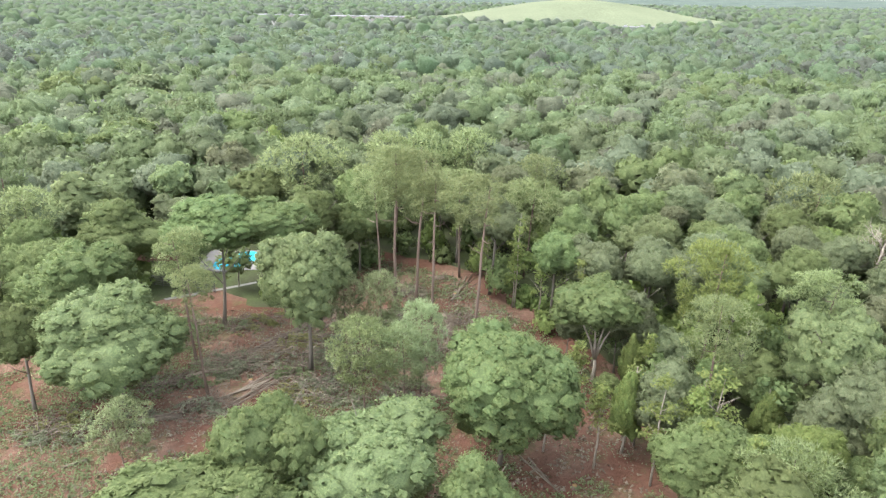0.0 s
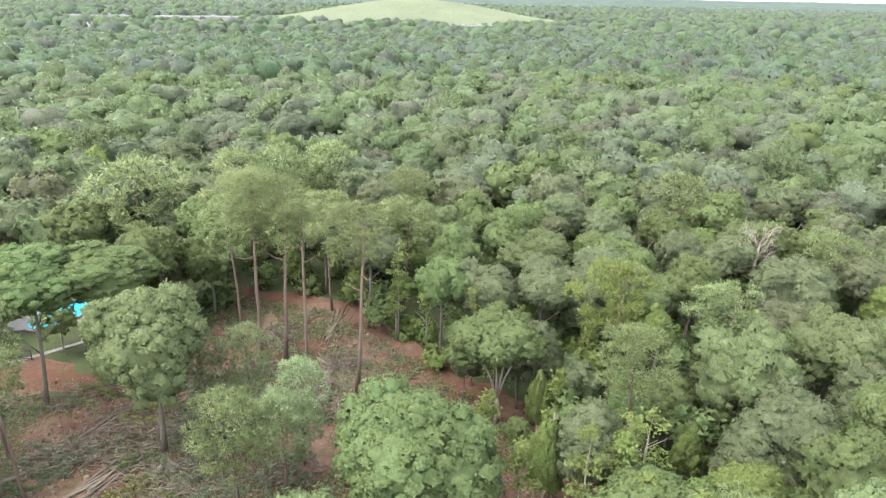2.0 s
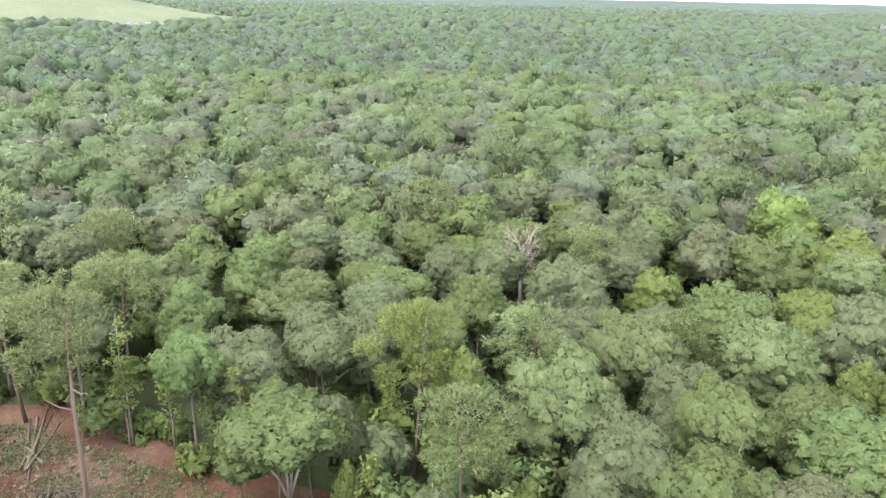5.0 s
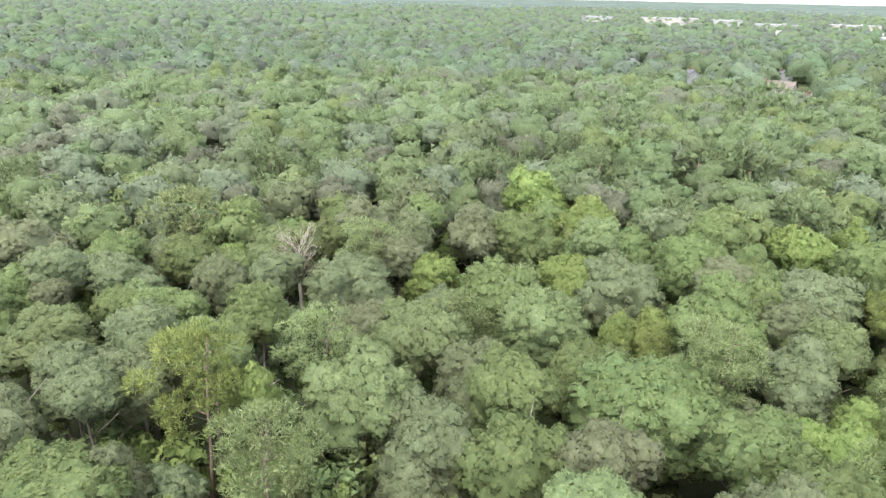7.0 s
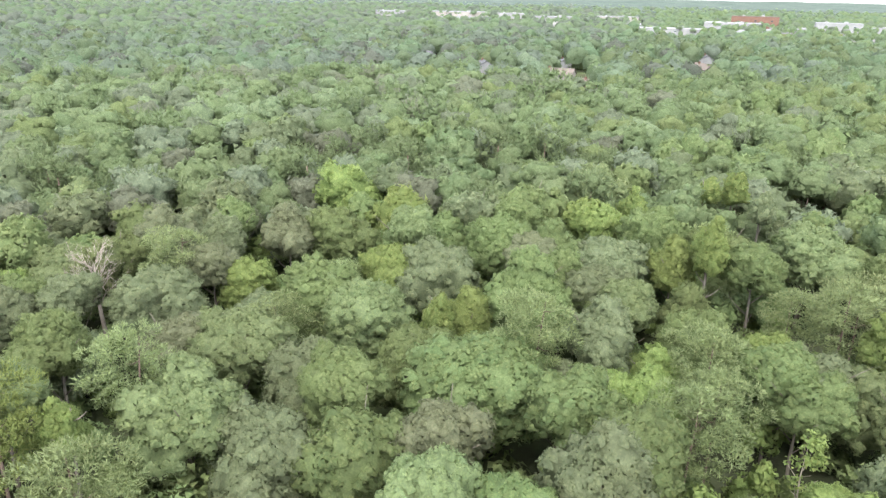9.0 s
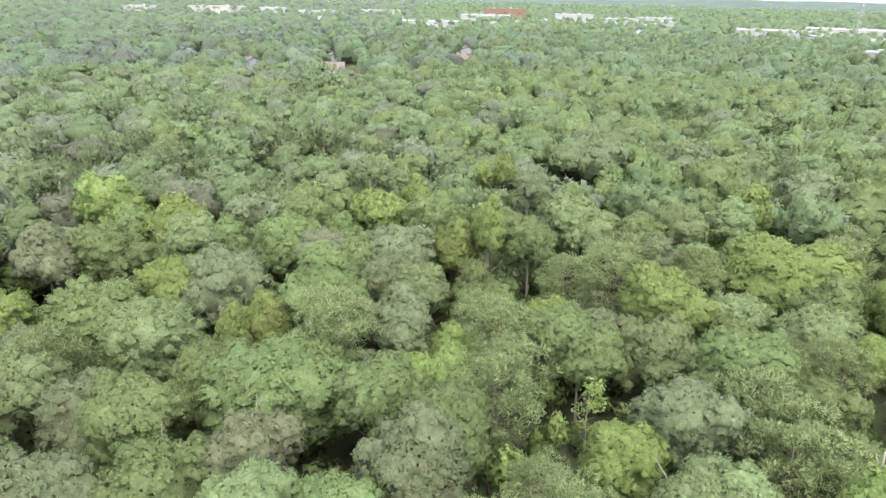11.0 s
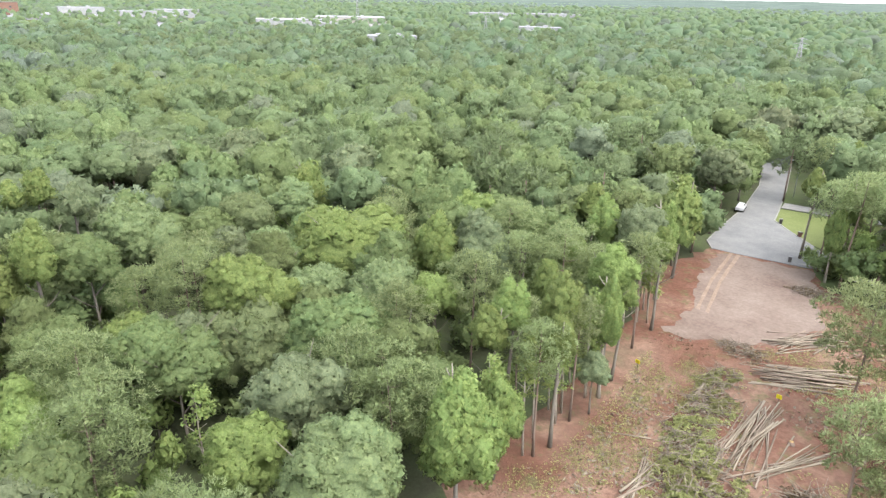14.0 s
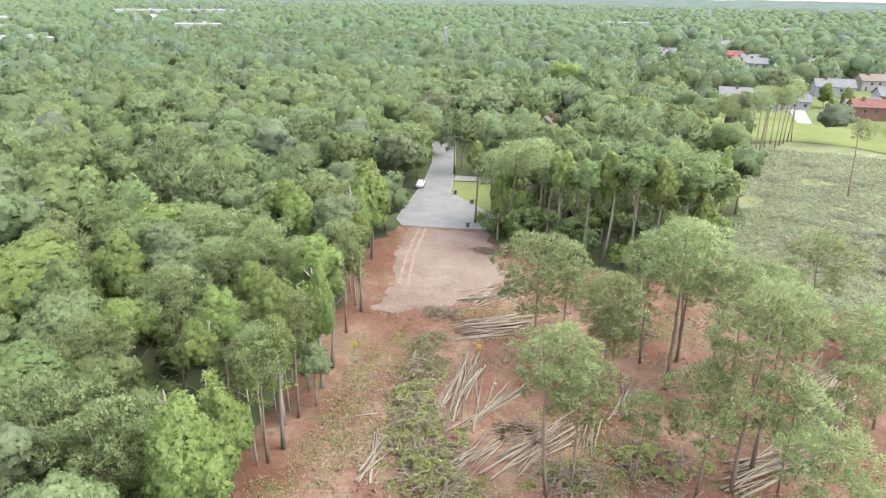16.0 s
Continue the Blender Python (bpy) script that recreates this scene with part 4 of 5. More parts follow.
woodland("undergrowth", shrubs, "shrub", "green undergrowth of shrubs beneath the trees")
stems = Heap()
for x, y, h, r, kind in crowd:
    tube(stems, [(x, y, 0), (x + rng.normal(0, 0.2), y + rng.normal(0, 0.2), h * 0.8)], (0.24, 0.12), 5)
tagged(link_mesh("woodland_stems", *stems.get()[:2], PINE_BARK), "bare stems of the trees in the wood", "woodland", kind="stuff")
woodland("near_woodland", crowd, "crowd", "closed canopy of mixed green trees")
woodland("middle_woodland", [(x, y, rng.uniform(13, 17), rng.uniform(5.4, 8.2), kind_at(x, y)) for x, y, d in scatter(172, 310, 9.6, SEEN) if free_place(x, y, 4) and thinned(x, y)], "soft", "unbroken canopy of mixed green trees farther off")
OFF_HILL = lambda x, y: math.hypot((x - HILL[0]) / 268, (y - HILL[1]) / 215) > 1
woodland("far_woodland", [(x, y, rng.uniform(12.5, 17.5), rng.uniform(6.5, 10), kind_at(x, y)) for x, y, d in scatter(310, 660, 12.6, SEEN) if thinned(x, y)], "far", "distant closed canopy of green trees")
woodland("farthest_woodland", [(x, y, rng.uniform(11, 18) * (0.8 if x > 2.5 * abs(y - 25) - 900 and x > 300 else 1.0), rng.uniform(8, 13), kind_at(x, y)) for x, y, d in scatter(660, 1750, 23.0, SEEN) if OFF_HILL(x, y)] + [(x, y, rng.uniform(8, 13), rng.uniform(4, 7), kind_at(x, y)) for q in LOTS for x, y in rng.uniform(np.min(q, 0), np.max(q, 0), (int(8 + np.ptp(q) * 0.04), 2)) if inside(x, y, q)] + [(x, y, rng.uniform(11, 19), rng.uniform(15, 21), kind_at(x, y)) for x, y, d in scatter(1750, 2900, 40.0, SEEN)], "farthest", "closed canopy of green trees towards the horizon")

# the wood runs on to the horizon
ring_v, ring_f = [], []
radii = [1720 * 1.0145 ** i for i in range(72)]
turns = 640
for i, rad in enumerate(radii):
    for j in range(turns):
        a = radians(SEEN[0] + (SEEN[1] - SEEN[0]) * (j + 0.5 * (i % 2)) / (turns - 1))
        x, y = 2 + rad * math.sin(a), 25 + rad * math.cos(a)
        away = min(1.0, max(0.0, (math.hypot((x - HILL[0]) / 268, (y - HILL[1]) / 215) - 0.95) * 4))
        ring_v.append((x, y, away * min(1, (rad - 1715) / 700) * (7 + max(0, rad - 2400) * 0.01 + 5 * noise.noise((x * 0.004, y * 0.004, 4)) + rng.uniform(-0.7, 0.7)) + 1))
for i in range(len(radii) - 1):
    for j in range(turns - 1):
        q = i * turns + j
        ring_f += [(q, q + turns + 1, q + turns), (q, q + 1, q + turns + 1)]
tagged(link_mesh("distant_woodland", ring_v, ring_f, HAZED_DISTANT), "woods running on to the horizon", "woodland", kind="stuff")

# ---- materials of built and felled things ----
ASPHALT = surface("asphalt", [(0.3, (0.08, 0.08, 0.079)), (0.7, (0.108, 0.106, 0.102))], 0.25, 6, rough=0.9)
CONCRETE = surface("concrete", [(0.3, (0.108, 0.104, 0.095)), (0.7, (0.144, 0.140, 0.131))], 0.5, 5)
GRASS = surface("mown_grass", [(0.3, (0.058, 0.07, 0.026)), (0.7, (0.08, 0.09, 0.038))], 0.06, 2.5, bump=0.5)
HILL_GRASS = surface("dry_hill_grass", [(0.3, (0.068, 0.077, 0.05)), (0.7, (0.09, 0.1, 0.064))], 0.01, 0.3)
MEADOW = surface("meadow_grass", [(0.3, (0.05, 0.06, 0.025)), (0.7, (0.07, 0.08, 0.036))], 0.03, 0.8, bump=0.4)
PAD = surface("trodden_earth", [(0.3, (0.07, 0.05, 0.041)), (0.5, (0.088, 0.068, 0.056)), (0.7, (0.105, 0.084, 0.07))], 0.12, 1.6, bump=0.6, distance=0.15)
RUT = surface("dry_wheel_track", [(0.3, (0.098, 0.071, 0.053)), (0.7, (0.128, 0.098, 0.075))], 0.6, 3, bump=0.4)
CUT = surface("cut_over_ground", [(0.3, (0.06, 0.05, 0.03)), (0.5, (0.075, 0.08, 0.042)), (0.7, (0.095, 0.1, 0.06))], 0.08, 1.2, bump=0.7, distance=0.3)
LOG = surface("peeled_log", [(0.3, (0.06, 0.048, 0.037)), (0.55, (0.105, 0.088, 0.067)), (0.75, (0.15, 0.13, 0.102))], 0.7, 7, bump=0.4, stretch=(4, 4, 0.4))
DARK_LOG = surface("barky_log", [(0.3, (0.055, 0.042, 0.032)), (0.7, (0.12, 0.095, 0.075))], 0.9, 8, bump=0.5, stretch=(4, 4, 0.4))
TWIG = surface("dead_twigs", [(0.3, (0.07, 0.056, 0.043)), (0.7, (0.14, 0.118, 0.093))], 2.0, 9)
SAWN = surface("fresh_cut_wood", [(0.3, (0.156, 0.096, 0.042)), (0.7, (0.204, 0.144, 0.078))], 3, 12)
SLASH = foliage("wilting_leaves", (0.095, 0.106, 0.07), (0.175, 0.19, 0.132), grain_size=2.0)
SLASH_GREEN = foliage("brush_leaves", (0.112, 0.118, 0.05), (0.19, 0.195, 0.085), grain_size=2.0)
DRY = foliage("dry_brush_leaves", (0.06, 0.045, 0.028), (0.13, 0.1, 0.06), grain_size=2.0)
WHITE = surface("white_siding", [(0.3, (0.120, 0.120, 0.120)), (0.7, (0.165, 0.165, 0.16))], 0.2, 2)
TAN = surface("tan_cladding", [(0.3, (0.144, 0.132, 0.114)), (0.7, (0.186, 0.174, 0.156))], 0.1, 1)
BRICK = surface("red_brick_wall", [(0.3, (0.078, 0.045, 0.033)), (0.7, (0.108, 0.066, 0.051))], 0.5, 6)
ROOFS = [surface("grey_shingle", [(0.3, (0.065, 0.065, 0.068)), (0.7, (0.090, 0.090, 0.092))], 0.5, 4), surface("brown_shingle", [(0.3, (0.070, 0.058, 0.050)), (0.7, (0.095, 0.080, 0.070))], 0.5, 4), surface("red_shingle", [(0.3, (0.070, 0.035, 0.030)), (0.7, (0.095, 0.050, 0.043))], 0.5, 4)]
WALLS = [WHITE, TAN, BRICK]
FLAT_ROOF = surface("white_flat_roof", [(0.3, (0.12, 0.12, 0.122)), (0.7, (0.165, 0.165, 0.167))], 0.03, 0.3)
STEEL = surface("grey_steel", [(0.3, (0.120, 0.120, 0.120)), (0.7, (0.162, 0.162, 0.162))], 0.6, 5, rough=0.5)
BIN_PLASTIC = surface("dark_plastic", [(0.3, (0.02, 0.018, 0.017)), (0.7, (0.035, 0.03, 0.028))], 2, 9, rough=0.5)
YELLOW = surface("yellow_flag", [(0.3, (0.270, 0.216, 0.012)), (0.7, (0.330, 0.270, 0.024))], 4, 12)
CAR_WHITE = surface("white_car_paint", [(0.3, (0.288, 0.288, 0.288)), (0.7, (0.324, 0.324, 0.324))], 1, 6, rough=0.25)
RUBBER = surface("rubber", [(0.3, (0.012, 0.012, 0.012)), (0.7, (0.022, 0.022, 0.022))], 3, 12)
glass_m, glass_t, glass_b = material("window_glass")
glass_b.inputs["Base Color"].default_value = (0.03, 0.04, 0.045, 1)
glass_b.inputs["Roughness"].default_value = 0.08
water_m, water_t, water_b = material("pool_water")
water_t.links.new(ramp(water_t, noise_tex(water_t, 0.8, 3, 0.5), [(0.35, (0.02, 0.27, 0.36)), (0.65, (0.05, 0.4, 0.48))]), water_b.inputs["Base Color"])
water_b.inputs["Roughness"].default_value = 0.06
bumped(water_t, water_b, noise_tex(water_t, 3.0, 3, 0.5), 0.2, 0.05)


# ---- sheets of ground ----
tagged(sheet("cut_over_field", outline(CUT_OVER, 3, 1.6, 6), 0.04, CUT), "cut-over ground strewn with wilting slash", "ground", kind="structure")
tagged(sheet("trodden_pad", outline([(43, -50), (44.5, -60), (50, -72), (54, -86), (47, -88), (40, -90), (37, -86), (34, -79), (29, -70), (30, -60), (35, -53)], 4, 0.9, 1.3), 0.04, PAD), "trodden brown earth pad beside the end of the road", "ground", kind="structure")
for dx in (0.0, 1.35):
    a, b, c = np.array((52.2 - dx, -87.5)), np.array((48.1 - dx * 1.05, -73)), np.array((43.6 - dx * 1.1, -60.5))
    line = [a + (b - a) * k / 5 for k in range(5)] + [b + (c - b) * k / 5 for k in range(6)]
    rim = [p + (0.3 + rng.uniform(-0.1, 0.1), 0) for p in line] + [p - (0.3 + rng.uniform(-0.1, 0.1), 0) for p in line[::-1]]
    tagged(sheet("wheel_track", rim, 0.05, RUT), "pale dry wheel track on brown earth", "ground", kind="structure")
tagged(sheet("road", outline(ROAD, 5, 0.15, 3), 0.05, ASPHALT, 0.06), "grey asphalt road ending in a turning circle", "road", kind="structure")
tagged(sheet("suburb_lawn", outline(SUBURB, 8, 0.6, 8), 0.03, MEADOW), "lawns and verges between the houses", "ground", kind="structure")
for k, q in enumerate(LOTS):
    tagged(sheet("car_park" if k % 3 else "verge", outline(q, 30 + k, 1.0, 12), 0.03 + 0.004 * k, (MEADOW, CONCRETE, FLAT_ROOF)[k % 3]), ("grass verge before a far building", "pale concrete yard before a far building", "bleached gravel yard before a far building")[k % 3], "ground", kind="structure")
tagged(sheet("lawn", outline(LAWN, 6, 0.1, 3), 0.03, GRASS, 0.04), "mown green front lawn beside the road", "ground", kind="structure")
tagged(sheet("field", outline(FIELD, 7, 0.6, 5), 0.05, GRASS), "flat mown grass field", "ground", kind="structure")
tagged(sheet("driveway", [(60.5, -127.9), (59.3, -123.4), (46, -126.4), (38, -129), (38.5, -132.5), (47.2, -130.6)], 0.08, CONCRETE, 0.06), "pale concrete driveway across the lawn", "road", kind="structure")
tagged(sheet("driveway", [(-26, -256), (-31, -256), (-31, -312), (-24, -312)], 0.06, CONCRETE, 0.04), "white concrete drive between the houses", "road", kind="structure")
tagged(sheet("driveway", [(42, -91.6), (40, -93.6), (32, -93.0), (26, -96), (26, -93), (32.3, -90.8)], 0.08, CONCRETE, 0.06), "pale concrete driveway under the pines", "road", kind="structure")
bm = bmesh.new()
for i in range(len(ROAD)):
    a, b = Vector((*ROAD[i], 0)), Vector((*ROAD[(i + 1) % len(ROAD)], 0))
    if i in (0, 1, 11, 12) or (b - a).length < 0.5:
        continue
    side = (b - a).normalized().cross(Vector((0, 0, 1))) * 0.12
    vs = [bm.verts.new(p + Vector((0, 0, z))) for z in (0.02, 0.16) for p in (a - side, b - side, b + side, a + side)]
    for q in ((0, 3, 2, 1), (4, 5, 6, 7), (0, 1, 5, 4), (1, 2, 6, 5), (2, 3, 7, 6), (3, 0, 4, 7)):
        bm.faces.new([vs[k] for k in q])
me = bpy.data.meshes.new("kerb")
bm.to_mesh(me)
bm.free()
me.materials.append(CONCRETE)
tagged(new("kerb", me), "low concrete kerb round the turning circle", "kerb", kind="structure")

# the grassy hill beyond the wood
hv, hf = [], []
for i in range(25):
    for j in range(48):
        u, a = i / 24, j / 48 * 6.2832
        x, y = HILL[0] + 262 * u * math.sin(a), HILL[1] + 210 * u * math.cos(a)
        hv.append((x, y, 5 + 30 * (0.5 + 0.5 * math.cos(math.pi * u)) ** 0.9 + 0.6 * noise.noise((x * 0.02, y * 0.02, 1))))
for i in range(24):
    for j in range(48):
        q, r = i * 48 + j, i * 48 + (j + 1) % 48
        hf += [(q, q + 48, r + 48), (q, r + 48, r)]
tagged(link_mesh("grassy_hill", hv, hf, HILL_GRASS), "broad grass-covered hill beyond the wood", "hill", kind="structure")


# ---- buildings ----
def slab(x0, y0, z0, x1, y1, z1, bm=None):
    bm = bm or bmesh.new()
    vs = [bm.verts.new(p) for p in ((x0, y0, z0), (x1, y0, z0), (x1, y1, z0), (x0, y1, z0), (x0, y0, z1), (x1, y0, z1), (x1, y1, z1), (x0, y1, z1))]
    for q in ((0, 3, 2, 1), (4, 5, 6, 7), (0, 1, 5, 4), (1, 2, 6, 5), (2, 3, 7, 6), (3, 0, 4, 7)):
        bm.faces.new([vs[k] for k in q])
    return bm


def house(x, y, turn, w, d, wall, roof):
    root = new("house")
    h, rise = 5.2 if w > 13 else 3.4, d * 0.3
    bm = slab(-w / 2, -d / 2, 0, w / 2, d / 2, h)
    for s in (-w / 2, w / 2 - 0.2):
        vs = [bm.verts.new(p) for p in ((s, -d / 2, h), (s, d / 2, h), (s, 0, h + rise), (s + 0.2, -d / 2, h), (s + 0.2, d / 2, h), (s + 0.2, 0, h + rise))]
        for q in ((0, 2, 1), (3, 4, 5), (0, 3, 5, 2), (1, 2, 5, 4)):
            bm.faces.new([vs[k] for k in q])
    part("wall", bm, WALLS[wall], root)
    bm = bmesh.new()
    o = 0.5
    for s in (-1, 1):
        vs = [bm.verts.new(p) for z in (0, 0.2) for p in ((-w / 2 - o, s * (d / 2 + o), h - 0.3 + z), (w / 2 + o, s * (d / 2 + o), h - 0.3 + z), (w / 2 + o, 0, h + rise + z), (-w / 2 - o, 0, h + rise + z))]
        for q in ((0, 3, 2, 1), (4, 5, 6, 7), (0, 1, 5, 4), (1, 2, 6, 5), (2, 3, 7, 6), (3, 0, 4, 7)):
            bm.faces.new([vs[k] for k in q])
    part("roof", bm, ROOFS[roof], root)
    part("chimney", slab(w * 0.2, 0.4, h, w * 0.2 + 0.9, 1.3, h + rise + 1.0), BRICK, root)
    for side in (-1, 1):
        for k in range(int(w / 4)):
            cx = -w / 2 + 2 + 4 * k
            win = part("window", slab(cx - 0.65, side * (d / 2 + 0.02) - 0.05, h - 2.2, cx + 0.65, side * (d / 2 + 0.02) + 0.05, h - 0.9), WHITE, root)
            part("pane", slab(cx - 0.55, side * (d / 2 + 0.05) - 0.04, h - 2.1, cx + 0.55, side * (d / 2 + 0.05) + 0.04, h - 1.0), glass_m, win)
        part("door", slab(w * 0.3, side * (d / 2 + 0.03) - 0.05, 0, w * 0.3 + 1, side * (d / 2 + 0.03) + 0.05, 2.1), BRICK, root)
    root.location, root.rotation_euler = (x, y, 0), (0, 0, radians(turn))
    words = ("white-sided house with a %s shingle roof among trees", "tan house with a %s shingle roof among trees", "brick house with a %s shingle roof among trees")[wall] % ("grey", "brown", "red")[roof]
    return tagged(root, words, "house", "houses among the trees")


for q in HOUSES + SOUTH_HOUSES + TOWN_HOUSES:
    house(*q)


def shed(x, y, turn, w, d, h, tone):
    root = new("warehouse")
    h *= 0.8
    part("wall", slab(-w / 2, -d / 2, 0, w / 2, d / 2, h), (WHITE, TAN, BRICK)[tone], root)
    part("roof", slab(-w / 2 - 0.3, -d / 2 - 0.3, h, w / 2 + 0.3, d / 2 + 0.3, h + 0.7), FLAT_ROOF if tone < 2 else ROOFS[1], root)
    part("roof_unit", slab(-w * 0.2, -2, h + 0.7, -w * 0.2 + 5, 2, h + 2.6), STEEL, root)
    part("roof_unit", slab(w * 0.22, -2, h + 0.7, w * 0.22 + 4, 2, h + 2.2), STEEL, root)
    for side in (-1, 1):
        for k in range(int(w / 24)):
            cx = -w / 2 + 10 + 24 * k
            part("loading_door", slab(cx - 1.8, side * (d / 2 + 0.05) - 0.08, 0.2, cx + 1.8, side * (d / 2 + 0.05) + 0.08, min(4.0, h * 0.5)), STEEL, root)
            part("window", slab(cx - 1.4, side * (d / 2 + 0.05) - 0.08, h * 0.6, cx + 1.4, side * (d / 2 + 0.05) + 0.08, h * 0.72), glass_m, root)
    root.location, root.rotation_euler = (x, y, 0), (0, 0, radians(90 - turn + 90))
    return tagged(root, ("white flat-roofed warehouse beyond the wood", "tan flat-roofed warehouse beyond the wood", "tall brown brick building beyond the wood")[tone], "warehouse", "far commercial buildings")


for q in SHEDS + MORE_SHEDS:
    shed(*q)


def lattice_mast(x, y, h):
    root = new("transmission_tower")
    for sx in (-1, 1):
        for sy in (-1, 1):
            heap = Heap()
            tube(heap, [(sx * 2.4, sy * 2.4, 0), (sx * 0.7, sy * 0.7, h * 0.7), (sx * 0.35, sy * 0.35, h)], (0.16, 0.13, 0.1), 4)
            link_mesh("leg", *heap.get()[:2], STEEL, root)
    heap = Heap()
    for k in range(7):
        z0, z1 = h * k / 7, h * (k + 1) / 7
        w0, w1 = 2.4 - 2.05 * k / 7, 2.4 - 2.05 * (k + 1) / 7
        for (a, b), (c, d) in (((-1, -1), (1, -1)), ((1, -1), (1, 1)), ((1, 1), (-1, 1)), ((-1, 1), (-1, -1))):
            tube(heap, [(a * w0, b * w0, z0), (c * w1, d * w1, z1)], (0.09, 0.09), 3)
            tube(heap, [(c * w0, d * w0, z0), (a * w1, b * w1, z1)], (0.09, 0.09), 3)
    link_mesh("bracing", *heap.get()[:2], STEEL, root)
    for z, r in ((0.72, 5.0), (0.84, 4.2), (0.95, 3.2)):
        heap = Heap()
        tube(heap, [(-r, 0, h * z), (0, 0, h * z + 0.8), (r, 0, h * z)], (0.12, 0.2, 0.12), 4)
        link_mesh("cross_arm", *heap.get()[:2], STEEL, root)
    root.location, root.rotation_euler = (x, y, 0), (0, 0, 0.6)
    return tagged(root, "grey steel lattice power tower rising above the trees", "power tower", "power towers")


for q in ((176, -402, 23), (534, -492, 22), (790, -505, 40)):
    lattice_mast(*q)
root = new("church_tower")
part("shaft", slab(-3, -3, 0, 3, 3, 22), WHITE, root)
bm = bmesh.new()
bmesh.ops.create_cone(bm, segments=8, radius1=3.4, radius2=0.1, depth=16, cap_ends=True)
bmesh.ops.translate(bm, vec=(0, 0, 30), verts=bm.verts)
part("spire", bm, WHITE, root)
root.location, root.scale = (48, -1250, 0), (0.8, 0.8, 0.72)
tagged(root, "slim white church steeple above far trees", "steeple")

# ---- house, pool and fence behind the northern trees ----
house(-51, 113, 8, 13, 8, 2, 1)
root = new("swimming_pool")
ring = [(4.6 * math.cos(a) * (1 + 0.12 * math.sin(2 * a)), 2.9 * math.sin(a)) for a in np.linspace(0, 2 * math.pi, 28, endpoint=False)]
for name, grow, z0, z1, mat in (("coping", 1.13, 0.0, 0.28, CONCRETE), ("water", 1.0, 0.1, 0.3, water_m)):
    bm = bmesh.new()
    lo = [bm.verts.new((x * grow, y * grow, z0)) for x, y in ring]
    hi = [bm.verts.new((x * grow, y * grow, z1)) for x, y in ring]
    bm.faces.new(hi)
    for i in range(len(ring)):
        bm.faces.new((lo[i], lo[(i + 1) % 28], hi[(i + 1) % 28], hi[i]))
    part(name, bm, mat, root)
root.location, root.rotation_euler = (-35.9, 109.5, 0.03), (0, 0, 0.9)
tagged(root, "turquoise garden swimming pool with a pale rim", "swimming pool")
tagged(sheet("patio", outline([(-42, 105.5), (-31, 106), (-31, 115), (-42, 115)], 9, 0.1, 3), 0.02, CONCRETE, 0.03), "pale paved patio round the pool", "patio", kind="structure")
root = new("fence")
fence_line = [np.array((-52.0, 100.5)) + np.array((16.5, -4.0)) * k / 11 for k in range(12)]
for k, p in enumerate(fence_line):
    part("post", slab(p[0] - 0.06, p[1] - 0.06, 0, p[0] + 0.06, p[1] + 0.06, 1.7), BIN_PLASTIC, root)
    if k:
        heap = Heap()
        q = fence_line[k - 1]
        for z in (0.25, 0.6, 0.95, 1.3, 1.6):
            tube(heap, [(*q, z), (*p, z)], (0.07, 0.07), 4)
        link_mesh("rail", *heap.get()[:2], BIN_PLASTIC, root)
tagged(root, "dark slatted garden fence below the trees", "fence")
tagged(sheet("garden_path", [(-42, 93.4), (-34, 97.9), (-30, 100.4), (-30.3, 101), (-34.6, 98.5), (-42.6, 94)], 0.05, CONCRETE), "narrow pale garden path", "path", kind="structure")


# ---- street things ----
def wheeled_bin(x, y, turn, mat, words):
    root = new("wheeled_bin")
    bm = slab(-0.24, -0.28, 0.08, 0.24, 0.28, 0.95)
    for v in bm.verts:
        if v.co.z > 0.5:
            v.co.x *= 1.25
            v.co.y *= 1.2
    part("body", bm, mat, root)
    part("lid", slab(-0.34, -0.38, 0.95, 0.34, 0.36, 1.06), BIN_PLASTIC, root)
    for s in (-0.26, 0.26):
        bm = bmesh.new()
        bmesh.ops.create_cone(bm, segments=10, radius1=0.13, radius2=0.13, depth=0.06, cap_ends=True)
        bmesh.ops.transform(bm, matrix=pose(s, -0.26, 0.13, 0, 90, 0), verts=bm.verts)
        part("wheel", bm, RUBBER, root)
    root.location, root.rotation_euler = (x, y, 0.05), (0, 0, radians(turn))
    return tagged(root, words, "bin", "bins at the kerb")


wheeled_bin(43.4, -91.2, 20, BIN_PLASTIC, "dark wheeled bin standing at the turning circle")
wheeled_bin(48.2, -106.6, 60, surface("brown_plastic", [(0.3, (0.07, 0.03, 0.022)), (0.7, (0.09, 0.04, 0.03))], 2, 8, rough=0.5), "brown wheeled bin at the edge of the lawn")
wheeled_bin(54.3, -111.9, 30, BIN_PLASTIC, "dark wheeled bin on the corner of the lawn")
wheeled_bin(39.2, -92.9, 80, BIN_PLASTIC, "dark wheeled bin beside the driveway under pines")
root = new("street_lamp")
heap = Heap()
tube(heap, [(0, 0, 0), (0, 0, 4), (0, 0, 8)], (0.11, 0.09, 0.07), 8)
link_mesh("pole", *heap.get()[:2], STEEL, root)
heap = Heap()
tube(heap, [(0, 0, 7.9), (0.7, -0.1, 8.4), (1.8, -0.2, 8.5)], (0.06, 0.05, 0.045), 6)
link_mesh("arm", *heap.get()[:2], STEEL, root)
part("lamp_head", slab(1.6, -0.36, 8.4, 2.4, -0.04, 8.56), STEEL, root)
root.location = (61.6, -135, 0)
tagged(root, "grey steel street lamp with a curved arm beside the road", "street lamp")

